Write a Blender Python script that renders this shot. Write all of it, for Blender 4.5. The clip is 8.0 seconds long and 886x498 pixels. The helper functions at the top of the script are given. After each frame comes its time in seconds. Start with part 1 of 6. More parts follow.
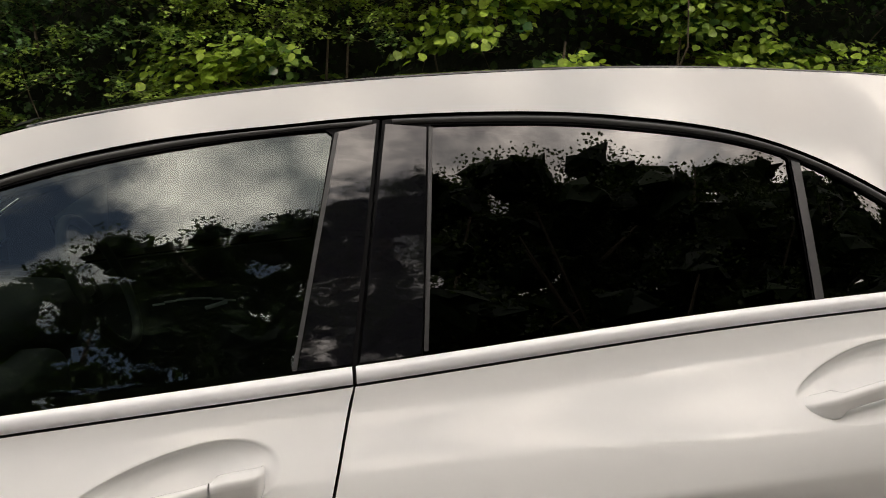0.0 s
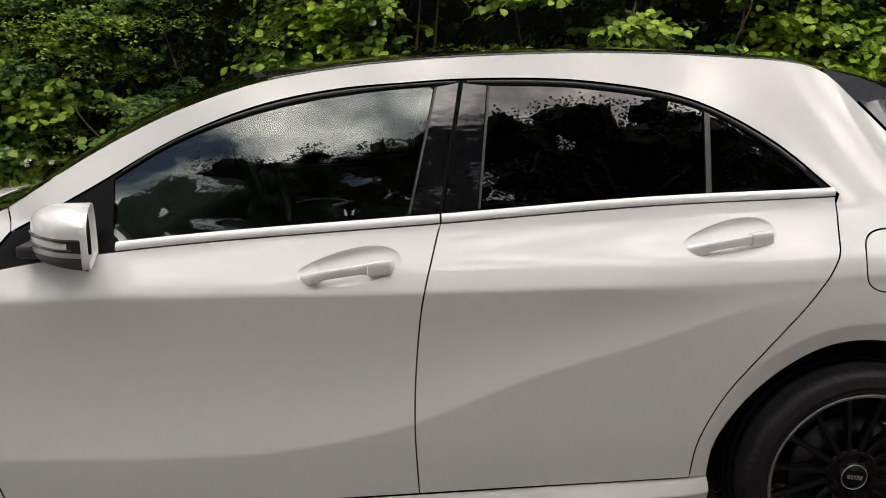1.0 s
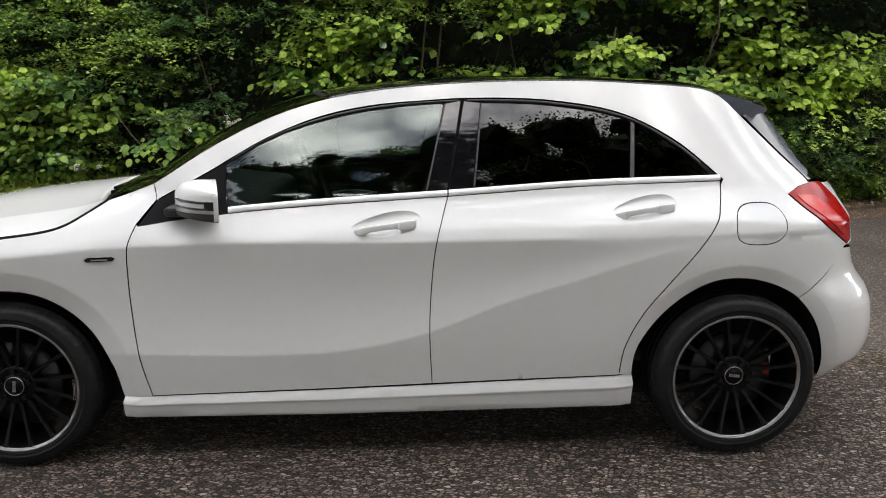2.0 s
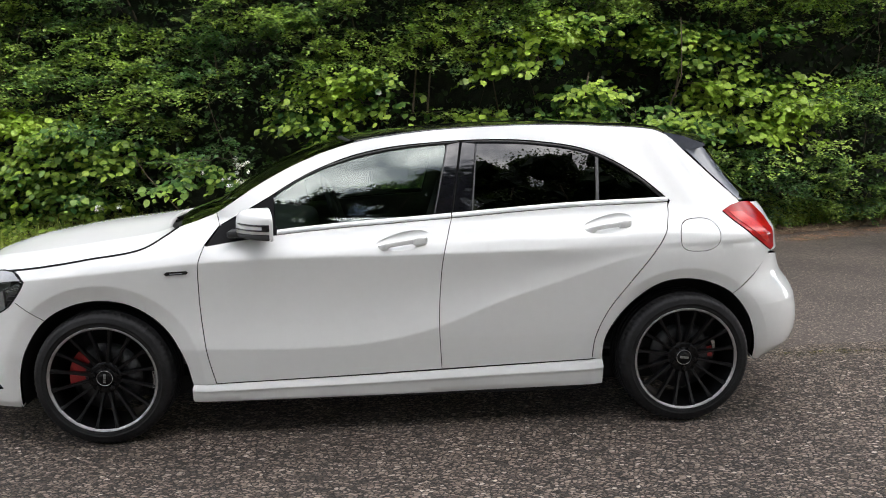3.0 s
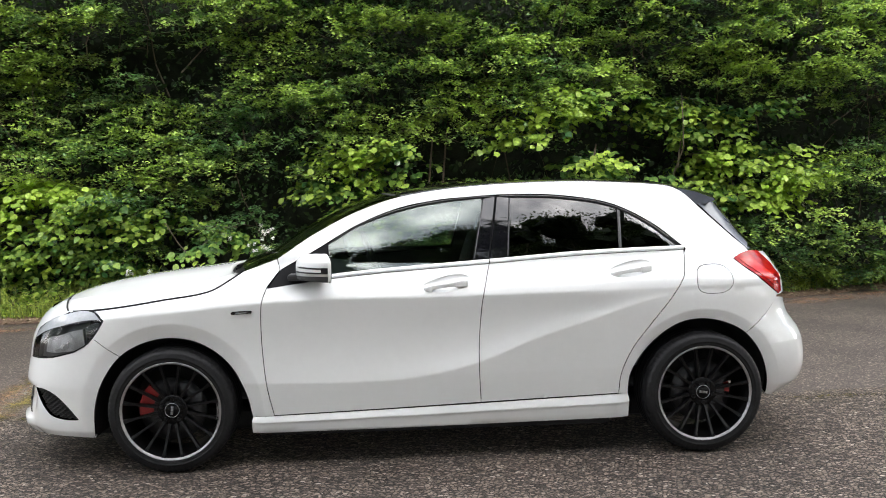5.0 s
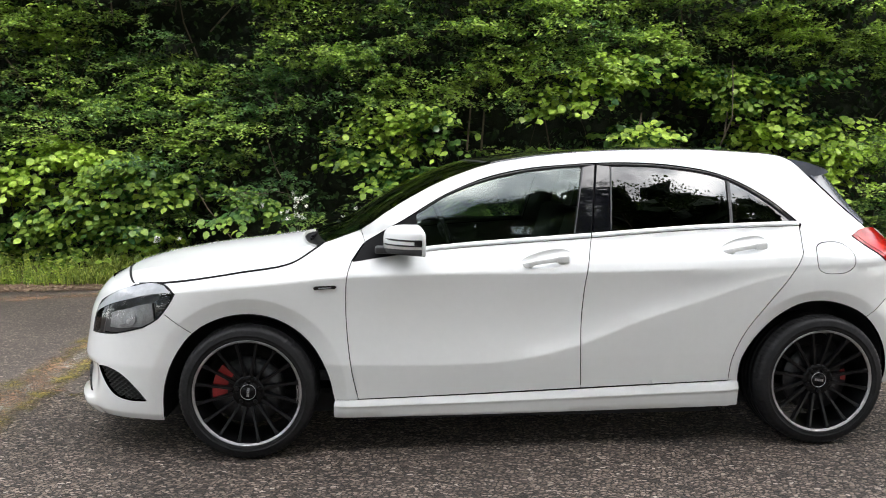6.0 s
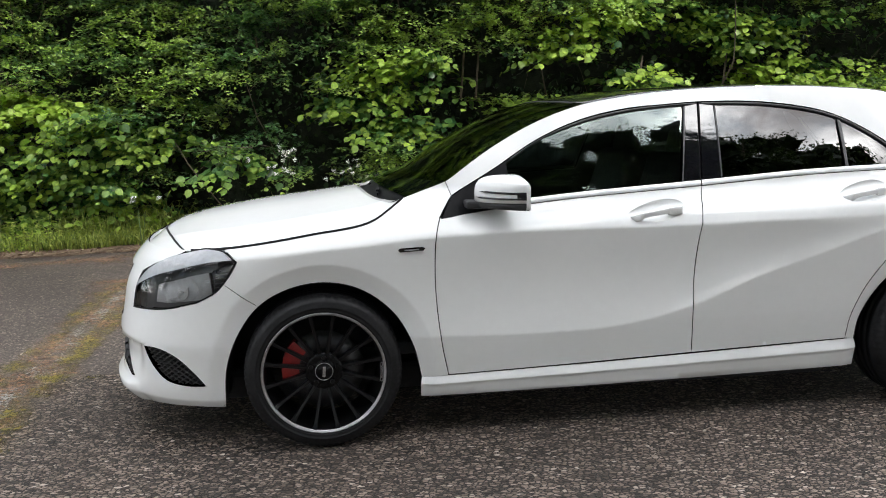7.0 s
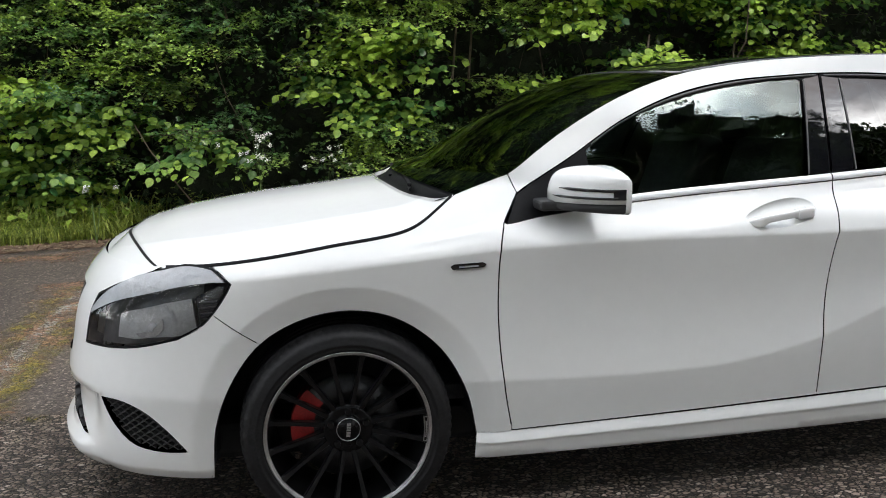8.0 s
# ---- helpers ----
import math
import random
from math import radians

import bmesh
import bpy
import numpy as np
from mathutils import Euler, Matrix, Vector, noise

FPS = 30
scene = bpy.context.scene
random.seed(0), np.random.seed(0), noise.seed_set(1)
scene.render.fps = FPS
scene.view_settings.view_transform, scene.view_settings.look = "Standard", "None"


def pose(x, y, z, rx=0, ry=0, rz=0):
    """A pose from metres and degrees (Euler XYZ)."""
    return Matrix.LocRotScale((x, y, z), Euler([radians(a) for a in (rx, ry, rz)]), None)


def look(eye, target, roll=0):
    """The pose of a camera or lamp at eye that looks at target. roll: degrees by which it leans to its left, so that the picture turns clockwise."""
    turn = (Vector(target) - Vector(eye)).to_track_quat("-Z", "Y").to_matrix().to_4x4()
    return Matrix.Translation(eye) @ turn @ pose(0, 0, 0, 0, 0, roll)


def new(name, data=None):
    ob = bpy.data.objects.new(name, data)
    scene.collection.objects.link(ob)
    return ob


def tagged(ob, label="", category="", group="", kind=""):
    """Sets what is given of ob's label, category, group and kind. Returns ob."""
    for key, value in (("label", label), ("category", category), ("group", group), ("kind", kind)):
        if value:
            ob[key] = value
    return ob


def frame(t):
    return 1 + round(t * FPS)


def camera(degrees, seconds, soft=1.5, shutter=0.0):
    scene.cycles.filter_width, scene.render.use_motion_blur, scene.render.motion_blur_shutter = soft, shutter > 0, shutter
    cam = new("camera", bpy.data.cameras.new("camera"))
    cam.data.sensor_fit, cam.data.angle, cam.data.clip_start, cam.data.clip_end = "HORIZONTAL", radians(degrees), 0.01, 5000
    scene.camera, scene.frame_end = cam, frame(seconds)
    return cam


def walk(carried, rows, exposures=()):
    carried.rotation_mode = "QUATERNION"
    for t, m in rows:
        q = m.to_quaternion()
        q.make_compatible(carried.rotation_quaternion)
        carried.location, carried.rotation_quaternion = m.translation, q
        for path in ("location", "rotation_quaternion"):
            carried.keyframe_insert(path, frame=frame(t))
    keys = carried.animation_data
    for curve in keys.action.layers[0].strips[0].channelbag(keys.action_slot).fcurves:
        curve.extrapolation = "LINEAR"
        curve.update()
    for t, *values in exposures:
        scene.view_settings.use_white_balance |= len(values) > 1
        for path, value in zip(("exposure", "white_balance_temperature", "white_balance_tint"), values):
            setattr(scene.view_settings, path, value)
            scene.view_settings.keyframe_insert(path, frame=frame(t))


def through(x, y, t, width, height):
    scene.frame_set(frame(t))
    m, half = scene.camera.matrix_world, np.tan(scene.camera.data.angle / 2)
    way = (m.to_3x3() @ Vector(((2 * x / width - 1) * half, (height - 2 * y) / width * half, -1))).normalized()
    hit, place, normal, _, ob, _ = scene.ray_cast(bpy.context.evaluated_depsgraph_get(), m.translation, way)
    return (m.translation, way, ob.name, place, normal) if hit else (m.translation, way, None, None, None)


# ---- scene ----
cam = camera(57.4, 8.0, soft=1.0)
PATH = [
    (0, (1.58, -1.786, 1.341), (1.859, 0.17, 1.032), -1.9),
    (0.5, (1.6, -2.265, 1.385), (1.679, -0.304, 1.001), 0.8),
    (1, (1.525, -2.744, 1.383), (1.608, -0.794, 0.945), -0.3),
    (1.5, (1.483, -3.243, 1.396), (1.566, -1.285, 0.994), 0.2),
    (2.8, (1.36, -4.344, 1.436), (1.472, -2.389, 1.031), -0.7),
    (3, (1.323, -4.474, 1.441), (1.449, -2.502, 1.131), -1.0),
    (3.5, (1.234, -4.74, 1.397), (1.383, -2.752, 1.24), -2.2),
    (4, (1.191, -4.872, 1.37), (1.358, -2.884, 1.219), -2.1),
    (4.2, (1.175, -4.898, 1.363), (1.353, -2.911, 1.216), -2.0),
    (5.3, (1.012, -4.817, 1.307), (1.123, -2.823, 1.191), -0.5),
    (5.5, (0.932, -4.743, 1.295), (1.04, -2.754, 1.121), -0.1),
    (6, (0.648, -4.495, 1.322), (0.782, -2.509, 1.127), -0.2),
    (6.5, (0.303, -4.264, 1.316), (0.486, -2.287, 1.077), -1.4),
    (7, (0.045, -3.969, 1.285), (0.32, -2.012, 0.975), -1.1),
    (7.5, (-0.118, -3.592, 1.255), (0.184, -1.655, 0.856), -0.5),
    (8, (-0.146, -3.103, 1.245), (0.224, -1.168, 0.903), -0.6),
]
EXPOSURES = [(0, 0.01, 7700, 15), (0.5, 0.11, 7500, 15), (1.0, 0.20, 7300, 14), (1.5, 0.34, 7000, 13), (3.0, 0.76, 6600, 12), (3.5, 0.93, 6600, 11), (5.5, 1.07, 6600, 11), (7.0, 0.76, 6500, 10), (8.0, 0.62, 6500, 10)]
walk(cam, [(t, look(eye, target, roll)) for t, eye, target, roll in PATH], EXPOSURES)

# ---- world, sun, exposure ----
world = bpy.data.worlds.new("sky")
scene.world = world
world.use_nodes = True
_wt = world.node_tree
_wt.nodes.clear()
_out = _wt.nodes.new("ShaderNodeOutputWorld")
_bg = _wt.nodes.new("ShaderNodeBackground")
_sky = _wt.nodes.new("ShaderNodeTexSky")
_sky.sky_type, _sky.sun_disc = "NISHITA", False
SUN_EL, SUN_ROT = radians(46), radians(130)
_sky.sun_elevation, _sky.sun_rotation = SUN_EL, SUN_ROT
_co = _wt.nodes.new("ShaderNodeTexCoord")
_cn = _wt.nodes.new("ShaderNodeTexNoise")
_cn.inputs["Scale"].default_value, _cn.inputs["Detail"].default_value, _cn.inputs["Roughness"].default_value = 2.4, 10, 0.6
_cn.inputs["Distortion"].default_value = 0.3
_cm = _wt.nodes.new("ShaderNodeMapping")
_cm.inputs["Scale"].default_value = (1.0, 1.0, 1.7)
_cm.inputs["Location"].default_value = (3.1, 1.7, 0.4)
_wt.links.new(_co.outputs["Generated"], _cm.inputs["Vector"])
_wt.links.new(_cm.outputs["Vector"], _cn.inputs["Vector"])
_cr = _wt.nodes.new("ShaderNodeValToRGB")
_cr.color_ramp.elements[0].position, _cr.color_ramp.elements[1].position = 0.41, 0.55
_wt.links.new(_cn.outputs["Fac"], _cr.inputs["Fac"])
_c2 = _wt.nodes.new("ShaderNodeTexNoise")
_c2.inputs["Scale"].default_value, _c2.inputs["Detail"].default_value = 5.0, 6
_wt.links.new(_cm.outputs["Vector"], _c2.inputs["Vector"])
_cc = _wt.nodes.new("ShaderNodeValToRGB")
_cc.color_ramp.elements[0].position, _cc.color_ramp.elements[1].position = 0.44, 0.68
_cc.color_ramp.elements[0].color, _cc.color_ramp.elements[1].color = (8.5, 9.2, 10.0, 1), (46, 45.5, 45, 1)
_wt.links.new(_c2.outputs["Fac"], _cc.inputs["Fac"])
_mx = _wt.nodes.new("ShaderNodeMix")
_mx.data_type = "RGBA"
_wt.links.new(_cr.outputs["Color"], _mx.inputs["Factor"])
_wt.links.new(_sky.outputs["Color"], _mx.inputs["A"])
# the clouds glow where the sun stands behind them
_dp = _wt.nodes.new("ShaderNodeVectorMath")
_dp.operation = "DOT_PRODUCT"
_dp.inputs[1].default_value = (math.sin(SUN_ROT) * math.cos(SUN_EL), math.cos(SUN_ROT) * math.cos(SUN_EL), math.sin(SUN_EL))
_wt.links.new(_co.outputs["Generated"], _dp.inputs[0])
_mxx = _wt.nodes.new("ShaderNodeMath")
_mxx.operation = "MAXIMUM"
_mxx.inputs[1].default_value = 0.0
_wt.links.new(_dp.outputs["Value"], _mxx.inputs[0])
_pw = _wt.nodes.new("ShaderNodeMath")
_pw.operation = "POWER"
_pw.inputs[1].default_value = 45.0
_wt.links.new(_mxx.outputs[0], _pw.inputs[0])
_ma = _wt.nodes.new("ShaderNodeMath")
_ma.operation = "MULTIPLY_ADD"
_ma.inputs[1].default_value, _ma.inputs[2].default_value = 1.6, 1.0
_wt.links.new(_pw.outputs[0], _ma.inputs[0])
_gl = _wt.nodes.new("ShaderNodeVectorMath")
_gl.operation = "SCALE"
_wt.links.new(_cc.outputs["Color"], _gl.inputs[0])
_wt.links.new(_ma.outputs[0], _gl.inputs["Scale"])
_wt.links.new(_gl.outputs["Vector"], _mx.inputs["B"])
_wt.links.new(_mx.outputs["Result"], _bg.inputs["Color"])
_bg.inputs["Strength"].default_value = 0.12
_wt.links.new(_bg.outputs["Background"], _out.inputs["Surface"])

sun = new("sun", bpy.data.lights.new("sun", "SUN"))
sun.data.energy, sun.data.angle, sun.data.color = 0.62, radians(0.35), (1.0, 0.95, 0.88)
_sd = Vector((math.sin(SUN_ROT) * math.cos(SUN_EL), math.cos(SUN_ROT) * math.cos(SUN_EL), math.sin(SUN_EL)))
sun.matrix_world = look(_sd * 50, (0, 0, 0))

# ---- materials ----
def material(name, color, rough=0.5, metal=0.0, vary=0.0, scale=8.0, bump=0.0, bump_scale=60.0, coat=0.0, color2=None, random_by="", spec=0.5):
    """Principled surface with two scales of colour variation and fine relief."""
    m = bpy.data.materials.new(name)
    m.use_nodes = True
    nt = m.node_tree
    b = nt.nodes["Principled BSDF"]
    b.inputs["Roughness"].default_value, b.inputs["Metallic"].default_value = rough, metal
    b.inputs["Coat Weight"].default_value, b.inputs["Coat Roughness"].default_value = coat, 0.03
    b.inputs["Specular IOR Level"].default_value = spec
    c1 = (*color, 1)
    b.inputs["Base Color"].default_value = c1
    co = nt.nodes.new("ShaderNodeTexCoord")
    if vary > 0 or color2:
        n1, n2 = nt.nodes.new("ShaderNodeTexNoise"), nt.nodes.new("ShaderNodeTexNoise")
        n1.inputs["Scale"].default_value, n2.inputs["Scale"].default_value = scale, scale * 9
        n1.inputs["Detail"].default_value, n2.inputs["Detail"].default_value = 5, 4
        for n in (n1, n2):
            nt.links.new(co.outputs["Object"], n.inputs["Vector"])
        ad = nt.nodes.new("ShaderNodeMath")
        ad.operation = "ADD"
        nt.links.new(n1.outputs["Fac"], ad.inputs[0])
        nt.links.new(n2.outputs["Fac"], ad.inputs[1])
        fac = ad.outputs[0]
        lo, hi = 0.75, 1.25
        if random_by:
            g = nt.nodes.new("ShaderNodeNewGeometry") if random_by == "island" else nt.nodes.new("ShaderNodeObjectInfo")
            a2 = nt.nodes.new("ShaderNodeMath")
            a2.operation = "ADD"
            nt.links.new(fac, a2.inputs[0])
            nt.links.new(g.outputs["Random Per Island" if random_by == "island" else "Random"], a2.inputs[1])
            fac, lo, hi = a2.outputs[0], 0.85, 2.15
        mr = nt.nodes.new("ShaderNodeMapRange")
        mr.inputs["From Min"].default_value, mr.inputs["From Max"].default_value = lo, hi
        nt.links.new(fac, mr.inputs["Value"])
        mix = nt.nodes.new("ShaderNodeMix")
        mix.data_type = "RGBA"
        nt.links.new(mr.outputs["Result"], mix.inputs["Factor"])
        mix.inputs["A"].default_value = (*[max(0, c * (1 - vary)) for c in color], 1)
        mix.inputs["B"].default_value = (*(color2 or [c * (1 + vary) for c in color]), 1)
        nt.links.new(mix.outputs["Result"], b.inputs["Base Color"])
    if bump > 0:
        nb = nt.nodes.new("ShaderNodeTexNoise")
        nb.inputs["Scale"].default_value, nb.inputs["Detail"].default_value = bump_scale, 4
        nt.links.new(co.outputs["Object"], nb.inputs["Vector"])
        bp = nt.nodes.new("ShaderNodeBump")
        bp.inputs["Strength"].default_value, bp.inputs["Distance"].default_value = bump, 0.01
        nt.links.new(nb.outputs["Fac"], bp.inputs["Height"])
        nt.links.new(bp.outputs["Normal"], b.inputs["Normal"])
    return m


def glass(name, tint, rough=0.0, ior=1.5, wave=0.0, sheen=(1, 1, 1)):
    """A thin pane: tinted see-through with a Fresnel gloss."""
    m = bpy.data.materials.new(name)
    m.use_nodes = True
    nt = m.node_tree
    nt.nodes.clear()
    out, mix = nt.nodes.new("ShaderNodeOutputMaterial"), nt.nodes.new("ShaderNodeMixShader")
    tr, gl, fr = nt.nodes.new("ShaderNodeBsdfTransparent"), nt.nodes.new("ShaderNodeBsdfGlossy"), nt.nodes.new("ShaderNodeFresnel")
    tr.inputs["Color"].default_value = (*tint, 1)
    gl.inputs["Roughness"].default_value = rough
    gl.inputs["Color"].default_value = (*sheen, 1)
    fr.inputs["IOR"].default_value = ior
    if wave:
        co, nb, bp = nt.nodes.new("ShaderNodeTexCoord"), nt.nodes.new("ShaderNodeTexNoise"), nt.nodes.new("ShaderNodeBump")
        nb.inputs["Scale"].default_value, nb.inputs["Detail"].default_value = 8.0, 0
        mp = nt.nodes.new("ShaderNodeMapping")
        mp.inputs["Scale"].default_value = (0.4, 0.4, 3.0)
        nt.links.new(co.outputs["Object"], mp.inputs["Vector"])
        nt.links.new(mp.outputs["Vector"], nb.inputs["Vector"])
        bp.inputs["Strength"].default_value, bp.inputs["Distance"].default_value = wave, 0.01
        nt.links.new(nb.outputs["Fac"], bp.inputs["Height"])
        nt.links.new(bp.outputs["Normal"], gl.inputs["Normal"])
    nt.links.new(fr.outputs["Fac"], mix.inputs[0])
    nt.links.new(tr.outputs["BSDF"], mix.inputs[1])
    nt.links.new(gl.outputs["BSDF"], mix.inputs[2])
    nt.links.new(mix.outputs["Shader"], out.inputs["Surface"])
    return m


def leaf_material(name, dark, light, rough=0.42, through=0.35, pale_tone=None):
    """Leaf: per-leaf colour, patchy tone, some light through the blade; a paler tone for new tips and for patches
    painted as lit.
    """
    m = material(name, dark, rough, vary=0.05, scale=1.2, color2=light, random_by="island", spec=0.35)
    nt = m.node_tree
    N, K = nt.nodes.new, nt.links.new
    b, out = nt.nodes["Principled BSDF"], nt.nodes["Material Output"]
    tl, mx = N("ShaderNodeBsdfTranslucent"), N("ShaderNodeMixShader")
    src = b.inputs["Base Color"].links[0].from_socket
    if pale_tone:
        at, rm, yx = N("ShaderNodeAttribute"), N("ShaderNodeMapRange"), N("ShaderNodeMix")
        at.attribute_name = "paleness"
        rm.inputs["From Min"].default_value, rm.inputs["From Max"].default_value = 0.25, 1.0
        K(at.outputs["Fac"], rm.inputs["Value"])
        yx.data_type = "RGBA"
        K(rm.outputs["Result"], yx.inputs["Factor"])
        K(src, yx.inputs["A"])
        yx.inputs["B"].default_value = (*pale_tone, 1)
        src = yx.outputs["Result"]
    # veins and blotches on the blade
    co, pn, pr = N("ShaderNodeTexCoord"), N("ShaderNodeTexNoise"), N("ShaderNodeMapRange")
    pn.inputs["Scale"].default_value, pn.inputs["Detail"].default_value = 38.0, 3
    K(co.outputs["Object"], pn.inputs["Vector"])
    K(pn.outputs["Fac"], pr.inputs["Value"])
    pr.inputs["From Min"].default_value, pr.inputs["From Max"].default_value = 0.3, 0.7
    pr.inputs["To Min"].default_value, pr.inputs["To Max"].default_value = 0.78, 1.2
    pm, br = N("ShaderNodeMix"), N("ShaderNodeMix")
    for x, by in ((pm, pr.outputs["Result"]), (br, None)):
        x.data_type, x.blend_type = "RGBA", "MULTIPLY"
        x.inputs["Factor"].default_value = 1.0
        K(src, x.inputs["A"])
        if by is not None:
            K(by, x.inputs["B"])
        src = x.outputs["Result"]
    K(pm.outputs["Result"], b.inputs["Base Color"])
    br.inputs["B"].default_value = (1.42, 1.6, 0.75, 1)
    K(br.outputs["Result"], tl.inputs["Color"])
    mx.inputs[0].default_value = through
    K(b.outputs["BSDF"], mx.inputs[1])
    K(tl.outputs["BSDF"], mx.inputs[2])
    K(mx.outputs["Shader"], out.inputs["Surface"])
    return m


WHITE = material("white_car_paint", (0.77, 0.775, 0.765), 0.38, vary=0.012, scale=3.0, coat=1.0, spec=0.05)
DARK_SHELL = material("dark_inner_metal", (0.012, 0.012, 0.013), 0.7, vary=0.2, scale=10)
BLACK_TRIM = material("black_satin_trim", (0.006, 0.006, 0.007), 0.5, spec=0.10, vary=0.15, scale=20, bump=0.05, bump_scale=300)
BLACK_GLOSS = material("black_gloss_trim", (0.008, 0.008, 0.009), 0.04, vary=0.1, scale=5, coat=0.6, bump=0.02, bump_scale=16, spec=0.3)
PILLAR = material("gloss_black_pillar_cover", (0.006, 0.006, 0.008), 0.04, vary=0.1, scale=5, coat=0.7, bump=0.13, bump_scale=7, spec=0.5)
_pm = PILLAR.node_tree.nodes.new("ShaderNodeMapping")      # the film on the covers lies in level waves
_pm.inputs["Scale"].default_value = (1.6, 1.6, 4.0)
for _n in PILLAR.node_tree.nodes:
    if _n.bl_idname == "ShaderNodeTexNoise" and _n.inputs["Scale"].default_value == 7:
        PILLAR.node_tree.links.new(_n.inputs["Vector"].links[0].from_socket, _pm.inputs["Vector"])
        PILLAR.node_tree.links.new(_pm.outputs["Vector"], _n.inputs["Vector"])
        _n.inputs["Detail"].default_value = 1.5
BLACK_PLASTIC = material("grained_black_plastic", (0.02, 0.02, 0.021), 0.55, vary=0.2, scale=30, bump=0.2, bump_scale=400)
RUBBER = material("tyre_rubber", (0.010, 0.010, 0.0108), 0.5, spec=0.24, vary=0.45, scale=14, bump=0.12, bump_scale=90)
# black gloss plastic; the sky's reflection is put into its blue-grey base
WING_SKY = material("black_plastic_tinted_as_sky", (0.085, 0.095, 0.12), 0.25, vary=0.1, scale=5, coat=0.2, spec=0.3)
HUB_BLACK = material("gloss_black_hub", (0.004, 0.004, 0.0045), 0.25, vary=0.2, scale=25, coat=0.04, spec=0.15)
RIM_BLACK = material("satin_black_alloy", (0.005, 0.005, 0.0055), 0.28, vary=0.2, scale=25, coat=0.06, spec=0.22)
LIP = material("machined_alloy", (0.48, 0.48, 0.49), 0.32, metal=1.0, vary=0.2, scale=40, bump=0.05, bump_scale=200)
EDGE_GREY = material("grey_trim_edge", (0.06, 0.06, 0.062), 0.35, vary=0.1, scale=10)
CHROME = material("bright_window_trim", (0.90, 0.91, 0.93), 0.35, metal=0.25, vary=0.03, scale=6)
STEEL = material("brake_steel", (0.055, 0.055, 0.057), 0.42, metal=1.0, vary=0.3, scale=30)
RED_CALIPER = material("red_caliper_paint", (0.34, 0.016, 0.014), 0.4, vary=0.25, scale=20)
RED_LENS = material("red_lamp_plastic", (0.36, 0.004, 0.004), 0.12, vary=0.2, scale=20, coat=0.0, spec=0.12)
RED_BRIGHT = material("bright_red_lamp_plastic", (0.55, 0.012, 0.006), 0.14, vary=0.25, scale=30, coat=0.0, spec=0.22)
SMOKE = material("smoky_lamp_body", (0.13, 0.131, 0.134), 0.3, vary=0.3, scale=20, coat=0.5)
LAMP_GREY = material("lamp_reflector", (0.60, 0.61, 0.62), 0.30, metal=0.0, vary=0.15, scale=14)
LAMP_PALE = material("pale_ribbed_lamp_strip", (0.32, 0.33, 0.345), 0.25, vary=0.1, scale=40, coat=0.6, bump=0.25, bump_scale=45)
UPHOLSTERY = material("dark_seat_fabric", (0.045, 0.045, 0.048), 0.85, vary=0.3, scale=30, bump=0.3, bump_scale=200)
DASH = material("dark_dashboard", (0.040, 0.040, 0.043), 0.6, vary=0.2, scale=20, bump=0.2, bump_scale=300)
NAVY = material("dark_navy_lamp_body", (0.012, 0.016, 0.03), 0.2, vary=0.2, scale=12, coat=0.6)
SIDE_GLASS = glass("lightly_tinted_glass", (0.62, 0.70, 0.67), ior=1.9, wave=0.012, sheen=(0.90, 1.0, 0.97))
PRIVACY_GLASS = glass("dark_privacy_glass", (0.035, 0.038, 0.04), ior=1.72)
SCREEN_GLASS = glass("windscreen_glass", (0.16, 0.20, 0.185), ior=1.30)
LAMP_GLASS = glass("clear_lamp_cover", (0.88, 0.88, 0.88), ior=1.45)

# ---- building tools ----
from mathutils import geometry


def spline(pts, n=40, closed=False):
    """Points along a smooth curve through pts (Catmull-Rom, centripetal feel by chord steps)."""
    p = np.array(pts, float)
    d = np.r_[0, np.cumsum(np.maximum(np.linalg.norm(np.diff(p, axis=0), axis=1), 1e-6) ** 0.75)]
    t = np.linspace(0, d[-1], n)
    return np.stack([cubic(d, p[:, k], t) for k in range(p.shape[1])], 1)


def cubic(xs, ys, x):
    """Monotone-limited cubic interpolation, flat beyond the ends."""
    xs, ys, x = np.asarray(xs, float), np.asarray(ys, float), np.asarray(x, float)
    if len(xs) == 2:
        return np.interp(x, xs, ys)
    h, s = np.diff(xs), np.diff(ys) / np.diff(xs)
    m = np.zeros(len(xs))
    m[1:-1] = (s[:-1] * h[1:] + s[1:] * h[:-1]) / (h[:-1] + h[1:])
    m[0], m[-1] = s[0], s[-1]
    i = np.clip(np.searchsorted(xs, x) - 1, 0, len(xs) - 2)
    t = np.clip((x - xs[i]) / h[i], 0, 1)
    return (ys[i] * (2 * t**3 - 3 * t**2 + 1) + ys[i + 1] * (3 * t**2 - 2 * t**3)
            + h[i] * (m[i] * (t**3 - 2 * t**2 + t) + m[i + 1] * (t**3 - t**2)))


def thing(name, label, category, group="", kind="", at=(0, 0, 0)):
    e = tagged(new(name), label, category, group, kind)
    e.location = at
    return e


def link(name, mesh, material_, parent=None, label=""):
    ob = new(name, mesh)
    if material_:
        mesh.materials.append(material_)
    if parent is not None:
        ob.parent = parent
        if parent.parent is None:
            ob.location = -parent.location
        else:
            ob.location = (0, 0, 0)
    if label:
        ob["label"] = label
    return ob


def mesh_of(name, verts, faces, smooth=True, normals=None):
    me = bpy.data.meshes.new(name)
    me.from_pydata([tuple(v) for v in verts], [], [tuple(f) for f in faces])
    me.update()
    if smooth:
        me.polygons.foreach_set("use_smooth", [True] * len(me.polygons))
    if normals is not None:
        me.normals_split_custom_set_from_vertices([tuple(n) for n in normals])
    return me


